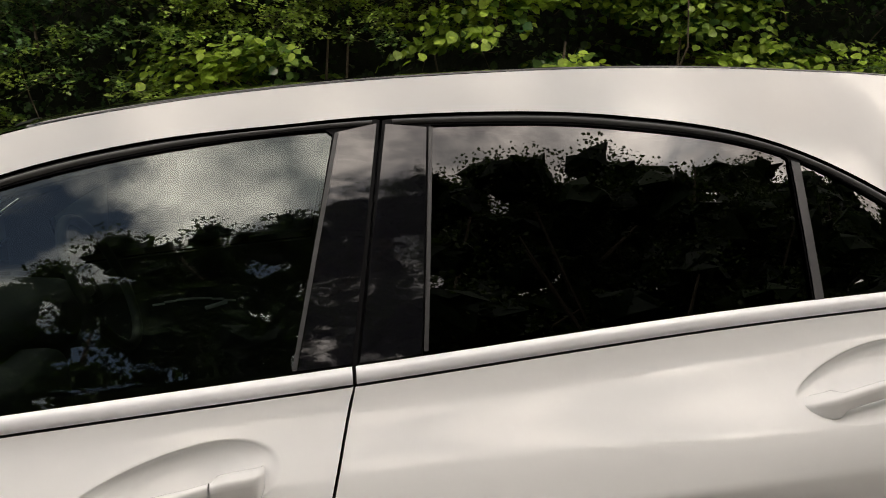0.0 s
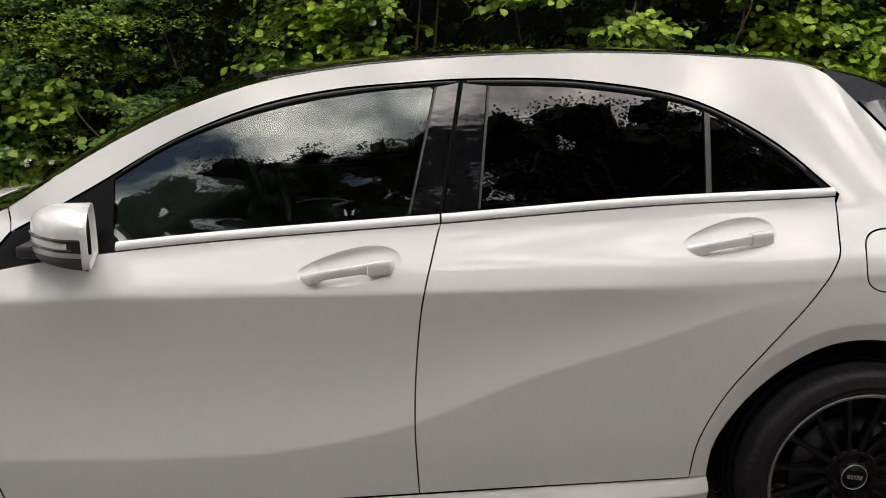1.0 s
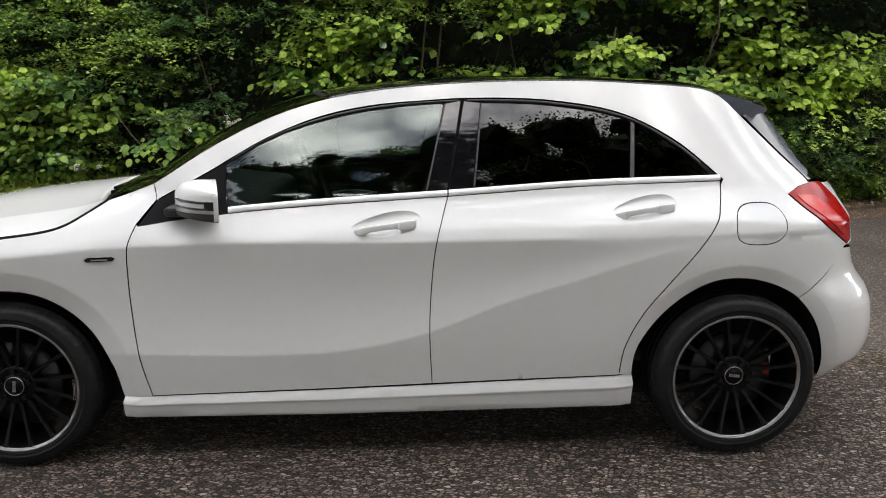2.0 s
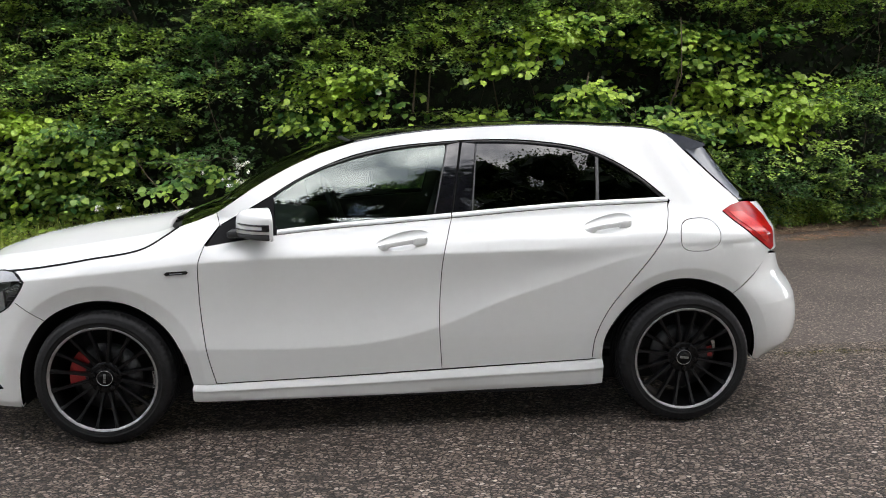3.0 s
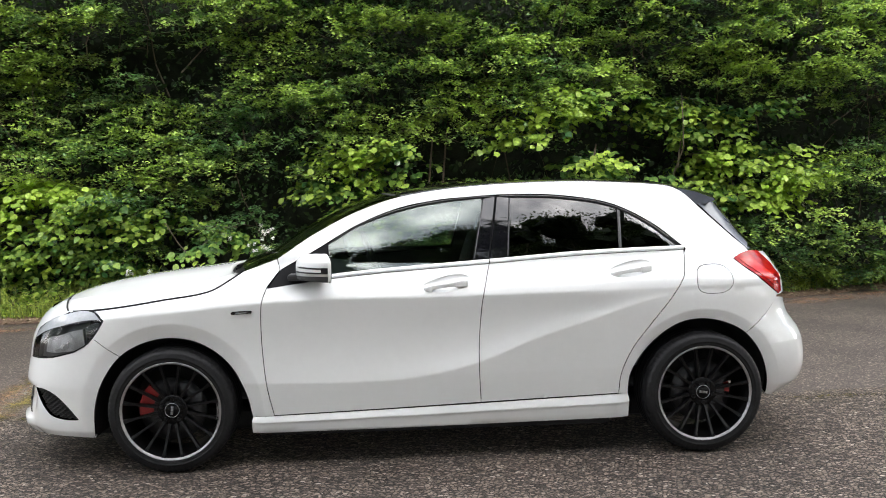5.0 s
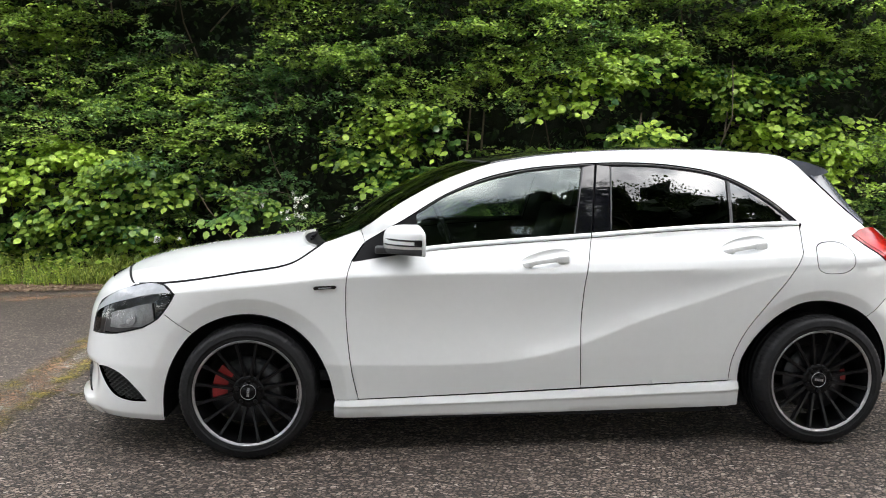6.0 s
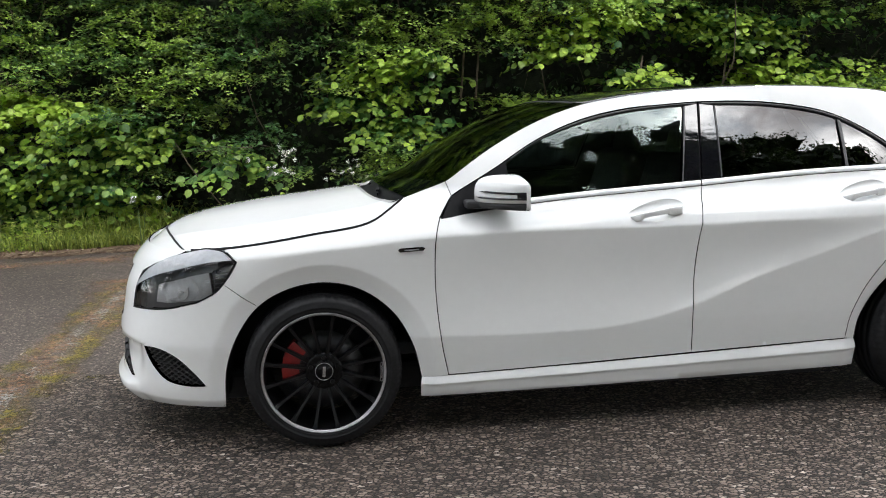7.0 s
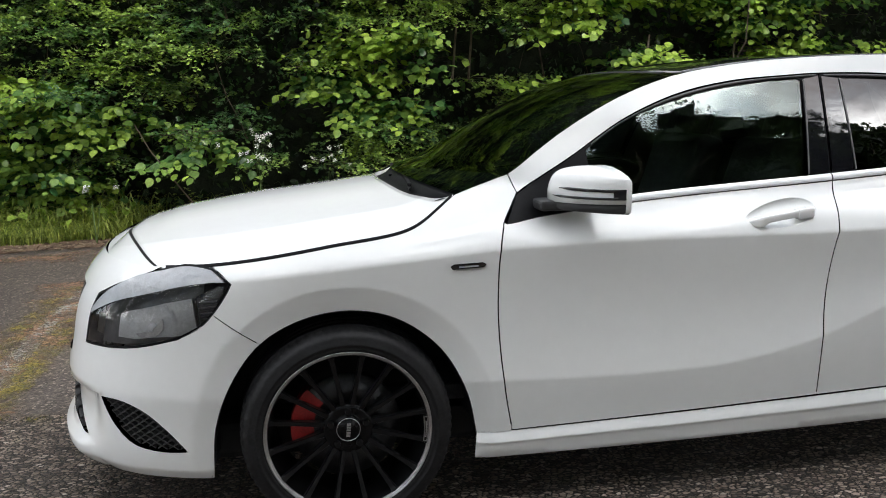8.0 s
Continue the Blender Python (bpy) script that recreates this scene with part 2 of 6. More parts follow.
def part(name, bm, material_, parent, label="", smooth=False):
    me = bpy.data.meshes.new(name)
    bm.to_mesh(me)
    bm.free()
    if smooth:
        me.polygons.foreach_set("use_smooth", [True] * len(me.polygons))
    return link(name, me, material_, parent, label)


def lathe(profile, n=64, centre=(0, 0, 0), closed=False):
    """Turns a profile of (radius, y) about the y axis."""
    v, f, k = [], [], len(profile)
    for i in range(n):
        a = 2 * math.pi * i / n
        for r, y in profile:
            v.append((centre[0] + r * math.cos(a), centre[1] + y, centre[2] + r * math.sin(a)))
    for i in range(n):
        j = (i + 1) % n
        for q in range(k if closed else k - 1):
            w = (q + 1) % k
            f.append((i * k + q, i * k + w, j * k + w, j * k + q))
    return v, f


def box(bm, c, s, bevel=0.0, rot=None, segs=2):
    m = Matrix.Translation(c) @ (rot or Matrix.Identity(4)) @ Matrix.Diagonal((*s, 1))
    r = bmesh.ops.create_cube(bm, size=1, matrix=m)
    if bevel:
        es = list({e for v in r["verts"] for e in v.link_edges})
        bmesh.ops.bevel(bm, geom=es, offset=bevel, segments=segs, affect="EDGES", profile=0.5)


def inside(poly, pts):
    x, z = pts[:, 0], pts[:, 1]
    r = np.zeros(len(pts), bool)
    a, b = poly, np.roll(poly, -1, 0)
    for (x1, z1), (x2, z2) in zip(a, b):
        if z1 == z2:
            continue
        c = ((z1 > z) != (z2 > z)) & (x < (x2 - x1) * (z - z1) / (z2 - z1) + x1)
        r ^= c
    return r


def shrink(poly, g):
    """Moves a closed outline inward by g."""
    p = np.array(poly, float)
    keep = np.linalg.norm(p - np.roll(p, 1, 0), axis=1) > 1e-5
    p = p[keep]
    area = np.sum(p[:, 0] * np.roll(p[:, 1], -1) - np.roll(p[:, 0], -1) * p[:, 1])
    if area < 0:
        p = p[::-1]
    if g == 0:
        return p
    e1, e2 = p - np.roll(p, 1, 0), np.roll(p, -1, 0) - p
    n1 = np.stack([-e1[:, 1], e1[:, 0]], 1) / np.linalg.norm(e1, axis=1)[:, None]
    n2 = np.stack([-e2[:, 1], e2[:, 0]], 1) / np.linalg.norm(e2, axis=1)[:, None]
    n = n1 + n2
    n /= np.maximum(np.linalg.norm(n, axis=1)[:, None], 0.35)
    return p + n * g


def resample(poly, step):
    out = []
    for a, b in zip(poly, np.roll(poly, -1, 0)):
        k = max(1, int(np.ceil(np.linalg.norm(b - a) / step)))
        for i in range(k):
            out.append(a + (b - a) * i / k)
    return np.array(out)


def fill(outline, holes=(), step=0.02, lines=()):
    """Triangles that fill an outline with holes; lines are kept as edges. Returns points, triangles, rims."""
    rims = [resample(np.asarray(o, float), step) for o in (outline, *holes)]
    rims[0] = rims[0] if len(rims[0]) else rims[0]
    pts, edges = [], []
    loops = []
    for r in rims:
        k = len(pts)
        pts += list(r)
        edges += [(k + i, k + (i + 1) % len(r)) for i in range(len(r))]
        loops.append(list(range(k, k + len(r))))
    o = rims[0]
    lo, hi = o.min(0), o.max(0)

    def ok(q):
        m = inside(o, q)
        for h in rims[1:]:
            m &= ~inside(h, q)
        return m
    near = np.array(pts)
    for ln in lines:
        ln = np.asarray(ln)
        m = ok(ln)
        d = np.min(np.linalg.norm(ln[:, None] - near[None], axis=2), 1)
        m &= d > step * 0.45
        k = len(pts)
        idx = {}
        for i, a in enumerate(ln):
            if m[i]:
                idx[i] = len(pts)
                pts.append(a)
        edges += [(idx[i], idx[i + 1]) for i in idx if i + 1 in idx]
    near = np.array(pts)
    gx, gz = np.meshgrid(np.arange(lo[0], hi[0], step), np.arange(lo[1], hi[1], step))
    gx = gx + (np.arange(gx.shape[0]) % 2)[:, None] * step * 0.5
    q = np.stack([gx.ravel(), gz.ravel()], 1)
    q = q[ok(q)]
    if len(q):
        d = np.full(len(q), 9.0)
        for i in range(0, len(near), 200):
            d = np.minimum(d, np.min(np.linalg.norm(q[:, None] - near[None, i:i + 200], axis=2), 1))
        pts += list(q[d > step * 0.6])
    vv, _, ff, orig, _, _ = geometry.delaunay_2d_cdt([Vector(p) for p in pts], edges, [], 0, 1e-6)
    V = np.array([tuple(p) for p in vv])
    F = np.array([tuple(f) for f in ff if len(f) == 3])
    c = V[F].mean(1)
    F = F[ok(c)]
    back = {}
    for i, src in enumerate(orig):
        for s in src:
            back[s] = i
    return V, F, [[back[i] for i in lp] for lp in loops]


def patch(name, grid, material_, parent, label="", thick=0.0):
    """A smooth sheet from a grid of places."""
    g = np.asarray(grid)
    a, b = g.shape[:2]
    faces = [(i * b + j, i * b + j + 1, (i + 1) * b + j + 1, (i + 1) * b + j) for i in range(a - 1) for j in range(b - 1)]
    me = mesh_of(name, g.reshape(-1, 3), faces)
    ob = link(name, me, material_, parent, label)
    if thick:
        md = ob.modifiers.new("thick", "SOLIDIFY")
        md.thickness, md.offset = thick, 0
    return ob


def coons(c0, c1, d0, d1):
    """Sheet between four edges: c0, c1 run along u, d0, d1 along v."""
    c0, c1, d0, d1 = map(np.asarray, (c0, c1, d0, d1))
    n, m = len(c0), len(d0)
    u, v = np.linspace(0, 1, n)[:, None, None], np.linspace(0, 1, m)[None, :, None]
    return ((1 - v) * c0[:, None] + v * c1[:, None] + (1 - u) * d0[None] + u * d1[None]
            - (1 - u) * (1 - v) * c0[0] - u * (1 - v) * c0[-1] - (1 - u) * v * c1[0] - u * v * c1[-1])



# ---- ground ----
def asphalt_material():
    m = bpy.data.materials.new("chipped_asphalt")
    m.use_nodes = True
    nt = m.node_tree
    b = nt.nodes["Principled BSDF"]
    N = nt.nodes.new
    L = nt.links.new
    co = N("ShaderNodeTexCoord")
    sep = N("ShaderNodeSeparateXYZ")
    L(co.outputs["Object"], sep.inputs[0])
    # coarse chippings
    v = N("ShaderNodeTexVoronoi")
    v.inputs["Scale"].default_value = 60.0
    # uneven chip shapes
    dn = N("ShaderNodeTexNoise")
    dn.inputs["Scale"].default_value, dn.inputs["Detail"].default_value = 90.0, 2
    L(co.outputs["Object"], dn.inputs["Vector"])
    dv = N("ShaderNodeVectorMath")
    dv.operation = "MULTIPLY_ADD"
    dv.inputs[1].default_value = (0.011, 0.011, 0.011)
    L(dn.outputs["Color"], dv.inputs[0])
    L(co.outputs["Object"], dv.inputs[2])
    st = N("ShaderNodeMapping")       # flat stones, longer than wide
    st.inputs["Rotation"].default_value = (0, 0, 0.2)
    st.inputs["Scale"].default_value = (0.72, 1.15, 1.0)
    L(dv.outputs["Vector"], st.inputs["Vector"])
    L(st.outputs["Vector"], v.inputs["Vector"])
    ve = N("ShaderNodeTexVoronoi")
    ve.feature = "DISTANCE_TO_EDGE"
    ve.inputs["Scale"].default_value = 60.0
    L(st.outputs["Vector"], ve.inputs["Vector"])
    v2 = N("ShaderNodeTexVoronoi")
    v2.inputs["Scale"].default_value = 95.0
    L(co.outputs["Object"], v2.inputs["Vector"])
    chip = N("ShaderNodeValToRGB")
    cr = chip.color_ramp
    cr.elements[0].position, cr.elements[0].color = 0.0, (0.040, 0.030, 0.024, 1)
    cr.elements[1].position, cr.elements[1].color = 1.0, (0.60, 0.51, 0.43, 1)
    for p, c in ((0.20, (0.085, 0.064, 0.050, 1)), (0.42, (0.175, 0.133, 0.104, 1)), (0.72, (0.265, 0.203, 0.161, 1)), (0.95, (0.36, 0.285, 0.23, 1))):
        e = cr.elements.new(p)
        e.color = c
    sp = N("ShaderNodeSeparateColor")
    L(v.outputs["Color"], sp.inputs[0])
    L(sp.outputs[0], chip.inputs["Fac"])
    fine = N("ShaderNodeValToRGB")
    fr = fine.color_ramp
    fr.elements[0].color, fr.elements[1].color = (0.030, 0.023, 0.019, 1), (0.30, 0.24, 0.20, 1)
    for p, c in ((0.45, (0.060, 0.047, 0.039, 1)), (0.9, (0.125, 0.099, 0.082, 1))):
        e = fr.elements.new(p)
        e.color = c
    sp2 = N("ShaderNodeSeparateColor")
    L(v2.outputs["Color"], sp2.inputs[0])
    L(sp2.outputs[0], fine.inputs["Fac"])
    # the bays' chippings end along a ragged line near the car's middle
    n = N("ShaderNodeTexNoise")
    n.inputs["Scale"].default_value, n.inputs["Detail"].default_value = 2.2, 6
    L(co.outputs["Object"], n.inputs["Vector"])
    a = N("ShaderNodeMath")
    a.operation = "MULTIPLY_ADD"
    a.inputs[1].default_value = 0.5
    L(n.outputs["Fac"], a.inputs[0])
    L(sep.outputs["Y"], a.inputs[2])
    mr = N("ShaderNodeMapRange")
    mr.inputs["From Min"].default_value, mr.inputs["From Max"].default_value = 0.57, 0.63
    # past the bay line the fine surface comes forward
    ax_ = N("ShaderNodeMath")
    ax_.operation = "MULTIPLY_ADD"
    ax_.inputs[1].default_value, ax_.inputs[2].default_value = -1.0, -1.10
    L(sep.outputs["X"], ax_.inputs[0])
    an = N("ShaderNodeMath")
    an.operation = "MULTIPLY_ADD"
    an.inputs[1].default_value = 0.5
    L(n.outputs["Fac"], an.inputs[0])
    L(ax_.outputs[0], an.inputs[2])
    am = N("ShaderNodeMath")
    am.operation = "MAXIMUM"
    L(a.outputs[0], am.inputs[0])
    L(an.outputs[0], am.inputs[1])
    L(am.outputs[0], mr.inputs["Value"])
    mix = N("ShaderNodeMix")
    mix.data_type = "RGBA"
    L(mr.outputs["Result"], mix.inputs["Factor"])
    gap = N("ShaderNodeMapRange")
    gap.inputs["From Min"].default_value, gap.inputs["From Max"].default_value = 0.05, 0.17
    gap.inputs["To Min"].default_value, gap.inputs["To Max"].default_value = 0.0, 1.0
    L(ve.outputs["Distance"], gap.inputs["Value"])
    dirt = N("ShaderNodeMix")
    dirt.data_type = "RGBA"
    L(gap.outputs["Result"], dirt.inputs["Factor"])
    dirt.inputs["A"].default_value = (0.014, 0.011, 0.009, 1)
    L(chip.outputs["Color"], dirt.inputs["B"])
    L(dirt.outputs["Result"], mix.inputs["A"])
    L(fine.outputs["Color"], mix.inputs["B"])
    # broad stains
    n2 = N("ShaderNodeTexNoise")
    n2.inputs["Scale"].default_value, n2.inputs["Detail"].default_value = 0.8, 7
    L(co.outputs["Object"], n2.inputs["Vector"])
    r2 = N("ShaderNodeMapRange")
    r2.inputs["From Min"].default_value, r2.inputs["From Max"].default_value = 0.3, 0.7
    r2.inputs["To Min"].default_value, r2.inputs["To Max"].default_value = 0.66, 1.25
    L(n2.outputs["Fac"], r2.inputs["Value"])
    mu = N("ShaderNodeMix")
    mu.data_type, mu.blend_type = "RGBA", "MULTIPLY"
    mu.inputs["Factor"].default_value = 1.0
    L(mix.outputs["Result"], mu.inputs["A"])
    L(r2.outputs["Result"], mu.inputs["B"])
    L(mu.outputs["Result"], b.inputs["Base Color"])
    b.inputs["Roughness"].default_value = 0.75
    bp = N("ShaderNodeBump")
    bp.inputs["Strength"].default_value, bp.inputs["Distance"].default_value = 1.0, 0.010
    inv = N("ShaderNodeMix")
    inv.data_type = "FLOAT"
    L(mr.outputs["Result"], inv.inputs["Factor"])
    ds = N("ShaderNodeMath")
    ds.operation = "MULTIPLY_ADD"
    ds.inputs[1].default_value = 0.8
    L(sp.outputs[1], ds.inputs[0])
    cap = N("ShaderNodeMath")
    cap.operation = "MINIMUM"
    cap.inputs[1].default_value = 0.22
    L(ve.outputs["Distance"], cap.inputs[0])
    k4 = N("ShaderNodeMath")
    k4.operation = "MULTIPLY"
    k4.inputs[1].default_value = 4.0
    L(cap.outputs[0], k4.inputs[0])
    L(k4.outputs[0], ds.inputs[2])
    L(ds.outputs[0], inv.inputs["A"])
    L(sp2.outputs[0], inv.inputs["B"])
    L(inv.outputs["Result"], bp.inputs["Height"])
    L(bp.outputs["Normal"], b.inputs["Normal"])
    return m


ASPHALT = asphalt_material()
_g = bmesh.new()
bmesh.ops.create_grid(_g, x_segments=60, y_segments=60, size=150)
ground = part("ground", _g, ASPHALT, None)
tagged(ground, "grey chipped asphalt of a car park", "ground", kind="structure")


def thin_cover(name, color, color2, threshold, scale, rough=0.95, soft=0.08, grain=0.5):
    """Patchy cover on the asphalt: shows only where its noise is high."""
    m = material(name, color, rough, vary=0.3, scale=18, color2=color2, bump=0.8, bump_scale=120)
    nt = m.node_tree
    b, out = nt.nodes["Principled BSDF"], nt.nodes["Material Output"]
    co, n1, n2 = nt.nodes.new("ShaderNodeTexCoord"), nt.nodes.new("ShaderNodeTexNoise"), nt.nodes.new("ShaderNodeTexNoise")
    n1.inputs["Scale"].default_value, n1.inputs["Detail"].default_value = scale, 6
    n2.inputs["Scale"].default_value, n2.inputs["Detail"].default_value = scale * 9, 3
    ad, mr = nt.nodes.new("ShaderNodeMath"), nt.nodes.new("ShaderNodeMapRange")
    ad.operation = "MULTIPLY_ADD"
    ad.inputs[1].default_value = grain
    at = nt.nodes.new("ShaderNodeAttribute")
    at.attribute_name = "edge"
    a2 = nt.nodes.new("ShaderNodeMath")
    a2.operation = "ADD"
    nt.links.new(co.outputs["Object"], n1.inputs["Vector"])
    nt.links.new(co.outputs["Object"], n2.inputs["Vector"])
    nt.links.new(n2.outputs["Fac"], ad.inputs[0])
    nt.links.new(n1.outputs["Fac"], ad.inputs[2])
    nt.links.new(ad.outputs[0], a2.inputs[0])
    nt.links.new(at.outputs["Fac"], a2.inputs[1])
    mr.inputs["From Min"].default_value, mr.inputs["From Max"].default_value = threshold, threshold + soft
    nt.links.new(a2.outputs[0], mr.inputs["Value"])
    tr, mx = nt.nodes.new("ShaderNodeBsdfTransparent"), nt.nodes.new("ShaderNodeMixShader")
    nt.links.new(mr.outputs["Result"], mx.inputs[0])
    nt.links.new(tr.outputs["BSDF"], mx.inputs[1])
    nt.links.new(b.outputs["BSDF"], mx.inputs[2])
    nt.links.new(mx.outputs["Shader"], out.inputs["Surface"])
    return m


def ground_strip(name, pts, width, m, label, category, z=0.004):
    """A low ribbon along a line on the ground; its sides thin out."""
    c = spline(pts, 60)
    t = np.gradient(c, axis=0)
    t /= np.linalg.norm(t, axis=1, keepdims=True)
    nrm = np.stack([-t[:, 1], t[:, 0]], 1)
    rows, edge = [], []
    for k in np.linspace(-1, 1, 9):
        rows.append(np.c_[c + nrm * (k * width / 2), np.full(len(c), z)])
        edge.append(-0.5 * abs(k) ** 2.2 * np.ones(len(c)))
    ob = patch(name, np.stack(rows, 0), m, None)
    a = ob.data.attributes.new("edge", "FLOAT", "POINT")
    a.data.foreach_set("value", np.concatenate(edge).astype(np.float32))
    return tagged(ob, label, category, kind="stuff")


MOSS = thin_cover("yellow_green_moss", (0.09, 0.085, 0.02), (0.26, 0.20, 0.04), 0.93, 6.0, 0.95, 0.30, 1.0)
MOSS_THIN = thin_cover("thin_brown_moss", (0.08, 0.07, 0.02), (0.20, 0.165, 0.035), 1.00, 6.0, 0.95, 0.20, 1.0)
PAINT = thin_cover("worn_white_line_paint", (0.28, 0.27, 0.25), (0.40, 0.39, 0.37), 0.98, 6.0, 0.9, 0.20, 1.0)
SOIL = thin_cover("reddish_dirt", (0.15, 0.085, 0.055), (0.29, 0.175, 0.105), 0.78, 4.0, 0.95, 0.35, 0.9)
ground_strip("bay_line", [(-1.60, 2.9), (-1.56, 1.6), (-1.54, .6), (-1.53, -.5), (-1.50, -2.2)], .30, PAINT, "worn white bay line on the asphalt", "bay line", .004)
ground_strip("moss", [(-1.70, 3.0), (-1.70, 1.8), (-1.68, 1.1), (-1.68, .5), (-1.66, -.6), (-1.64, -2.0)], .34, MOSS, "yellow-green moss along the bay line's edge", "moss", .008)
ground_strip("moss", [(-1.42, 2.7), (-1.45, 1.6), (-1.43, 1.0), (-1.42, .4), (-1.41, -.1), (-1.36, -1.2), (-1.3, -2.4)], .34, MOSS, "yellow-green moss along the bay line's edge", "moss", .010)
ground_strip("moss", [(-1.6, .36), (-1.2, .33), (-.9, .34), (.5, .30), (2, .22), (3.2, .2), (3.9, .17), (5.2, .2), (7, .22)], .20, MOSS_THIN, "thin moss where the chippings end", "moss", .006)
ground_strip("dirt", [(-1.8, 3.2), (-1.57, 2.2), (-1.55, 1.2), (-1.54, .5), (-1.52, -.6)], .70, SOIL, "reddish dirt on the asphalt", "dirt", .0025)
ground_strip("dirt", [(-1.3, 3.6), (-1.0, 3.2), (-.5, 3.1)], .7, SOIL, "reddish dirt on the asphalt", "dirt", .0025)
ground_strip("dirt", [(-5.5, 3.9), (-3.6, 4.1), (-2.2, 4.35), (-.8, 4.6), (1.5, 4.7), (4, 4.75), (6.2, 4.85), (8, 5.6)], .8, SOIL, "reddish dirt before the leaf litter", "dirt", .0022)

# ---- the car: surfaces ----
YC = 0.03           # the car's middle plane; front axle at x = 0, rear axle at 2.699
AXLES = (0.0, 2.699)
NOSE_L, NOSE_P, TAIL_P = 0.72, 2.6, 3.0
_u = np.linspace(0, 1, 800)


def _arc(L, W, p):
    x, y = L * _u, W * np.maximum(1 - _u**p, 0) ** (1 / p)
    return np.r_[0, np.cumsum(np.hypot(np.diff(x), np.diff(y)))]


NOSE_ARC, TAIL_ARC = _arc(0.72, 0.87, NOSE_P), _arc(0.75, 0.87, TAIL_P)
NOSE_S, TAIL_S = NOSE_ARC[-1], TAIL_ARC[-1]


def nose_x(z):
    return cubic([.08, .13, .19, .37, .42, .54, .68, .76, .82, .9], [-.85, -.89, -.915, -.912, -.912, -.893, -.860, -.81, -.75, -.68], z)


def tail_x(z):
    return cubic([.1, .2, .3, .5, .6, .67, .8, .9, 1.0, 1.1, 1.3, 1.42], [3.22, 3.34, 3.44, 3.465, 3.43, 3.38, 3.345, 3.33, 3.295, 3.18, 3.03, 2.96], z)


def crease_z(x):
    return cubic([-1, -.35, 0, .45, 1.55, 2.54, 3.3], [.76, .775, .80, .838, .852, .866, .88], x)


def lower_z(x):
    return cubic([-1, .47, .91, 1.19, 1.53, 1.81, 2.1, 2.39, 2.6, 3.2], [.43, .435, .429, .44, .509, .618, .709, .80, .84, .87], x)


FLARE = 0.447       # radius of the fold round the wheel arches
RECESSES = ((1.378, .909), (2.338, .957))   # hollows behind the door handles


def body_w(x, z):
    """Half width of the body below the windows, before it is rounded off at the ends."""
    zc, zl = crease_z(x), lower_z(x)
    wc = cubic([-.5, .5, 1.5, 2.7, 3.3], [.878, .884, .888, .894, .885], x)
    d = 0.5 * ((z - zc) + np.sqrt((z - zc) ** 2 + np.interp(x, [2.05, 2.65], [0.004, 0.09]) ** 2)) - 0.0005
    d = np.maximum(d, 0)
    b = cubic([-.4, .3, .7, 1.0], [2.5, 3.5, .4, .5], x)
    dk = np.minimum(d, 0.17)
    up = 0.57 * dk + (b + 0.1) * dk * dk + 0.4 * (d - dk)
    span = np.maximum(zc - zl, 0.02)
    t = np.clip((zc - z) / span, 0, 1)
    amp = 0.012 * np.clip((span - 0.02) / 0.38, 0, 1) ** 0.8
    amp = amp * cubic([-.4, .3, .6, 3], [.35, .7, 1, 1], x)
    dip = amp * np.sin(np.pi * t ** 1.12) + 0.006 * t
    zm = np.minimum(zl, 0.46)
    e, e2 = np.maximum(zm - z, 0), np.clip(zl - z, 0, zl - zm)
    low = 0.13 * e + 0.10 * e * e + 0.085 * e2
    w = wc - up - dip - low
    for ax in AXLES:
        r = np.hypot(x - ax, z - 0.30)
        e = FLARE - r
        e = 0.5 * (e + np.sqrt(e * e + 0.003 ** 2))
        w = w - 0.27 * np.minimum(e, 0.085)
    return w


def cabin_w(x, z):
    """Half width of the window band and the roof rails."""
    yb = cubic([.3, .8, 1.6, 2.66, 3.2, 3.5], [.77, .782, .778, .705, .645, .60], x)
    zb = cubic([.5, 1.6, 2.66], [.95, 1.0, 1.043], x)
    h = z - zb
    return yb - h * 0.53 - 0.12 * np.maximum(h, 0) ** 2 + 7.0 * np.minimum(h + .01, 0) ** 2


def plan_w(x, z):
    k = 0.012
    s, g = body_w(x, z), cabin_w(x, z) + 4 * np.maximum(0.62 - x, 0) ** 2
    m = np.minimum(s, g)
    w = m - k * np.log(np.exp(-(s - m) / k) + np.exp(-(g - m) / k))
    for hx_, hz_ in RECESSES:
        u_, v_ = (x - hx_) / .125, z - hz_ - .10 * (x - hx_)
        q = u_ ** 2 + (v_ / np.where(v_ > 0, .036 + .012 * u_, .040)) ** 2
        tilt = np.clip((z - hz_) / .043, -1, 1)
        w = w - 0.022 * np.clip(1 - q, 0, 1) ** 0.75 * (1.15 + 0.15 * tilt)
    return w


def side_point(s, z, sign=-1, off=0.0):
    """Place on the car's skin: s runs along it (it is x between the rounded ends)."""
    s, z = np.asarray(s, float), np.asarray(z, float)
    x0, x1 = nose_x(z) + NOSE_L, tail_x(z) - 0.75
    un = np.interp(np.maximum(x0 - s, 0), NOSE_ARC, _u)
    ut = np.interp(np.maximum(s - x1, 0), TAIL_ARC, _u)
    x = np.where(s < x0, x0 - NOSE_L * un, np.where(s > x1, x1 + 0.75 * ut, s))
    w = plan_w(x, z) * np.maximum(1 - un**NOSE_P, 0) ** (1 / NOSE_P) * np.maximum(1 - ut**TAIL_P, 0) ** (1 / TAIL_P)
    return np.stack([x, YC + sign * w, z + 0 * x], -1)


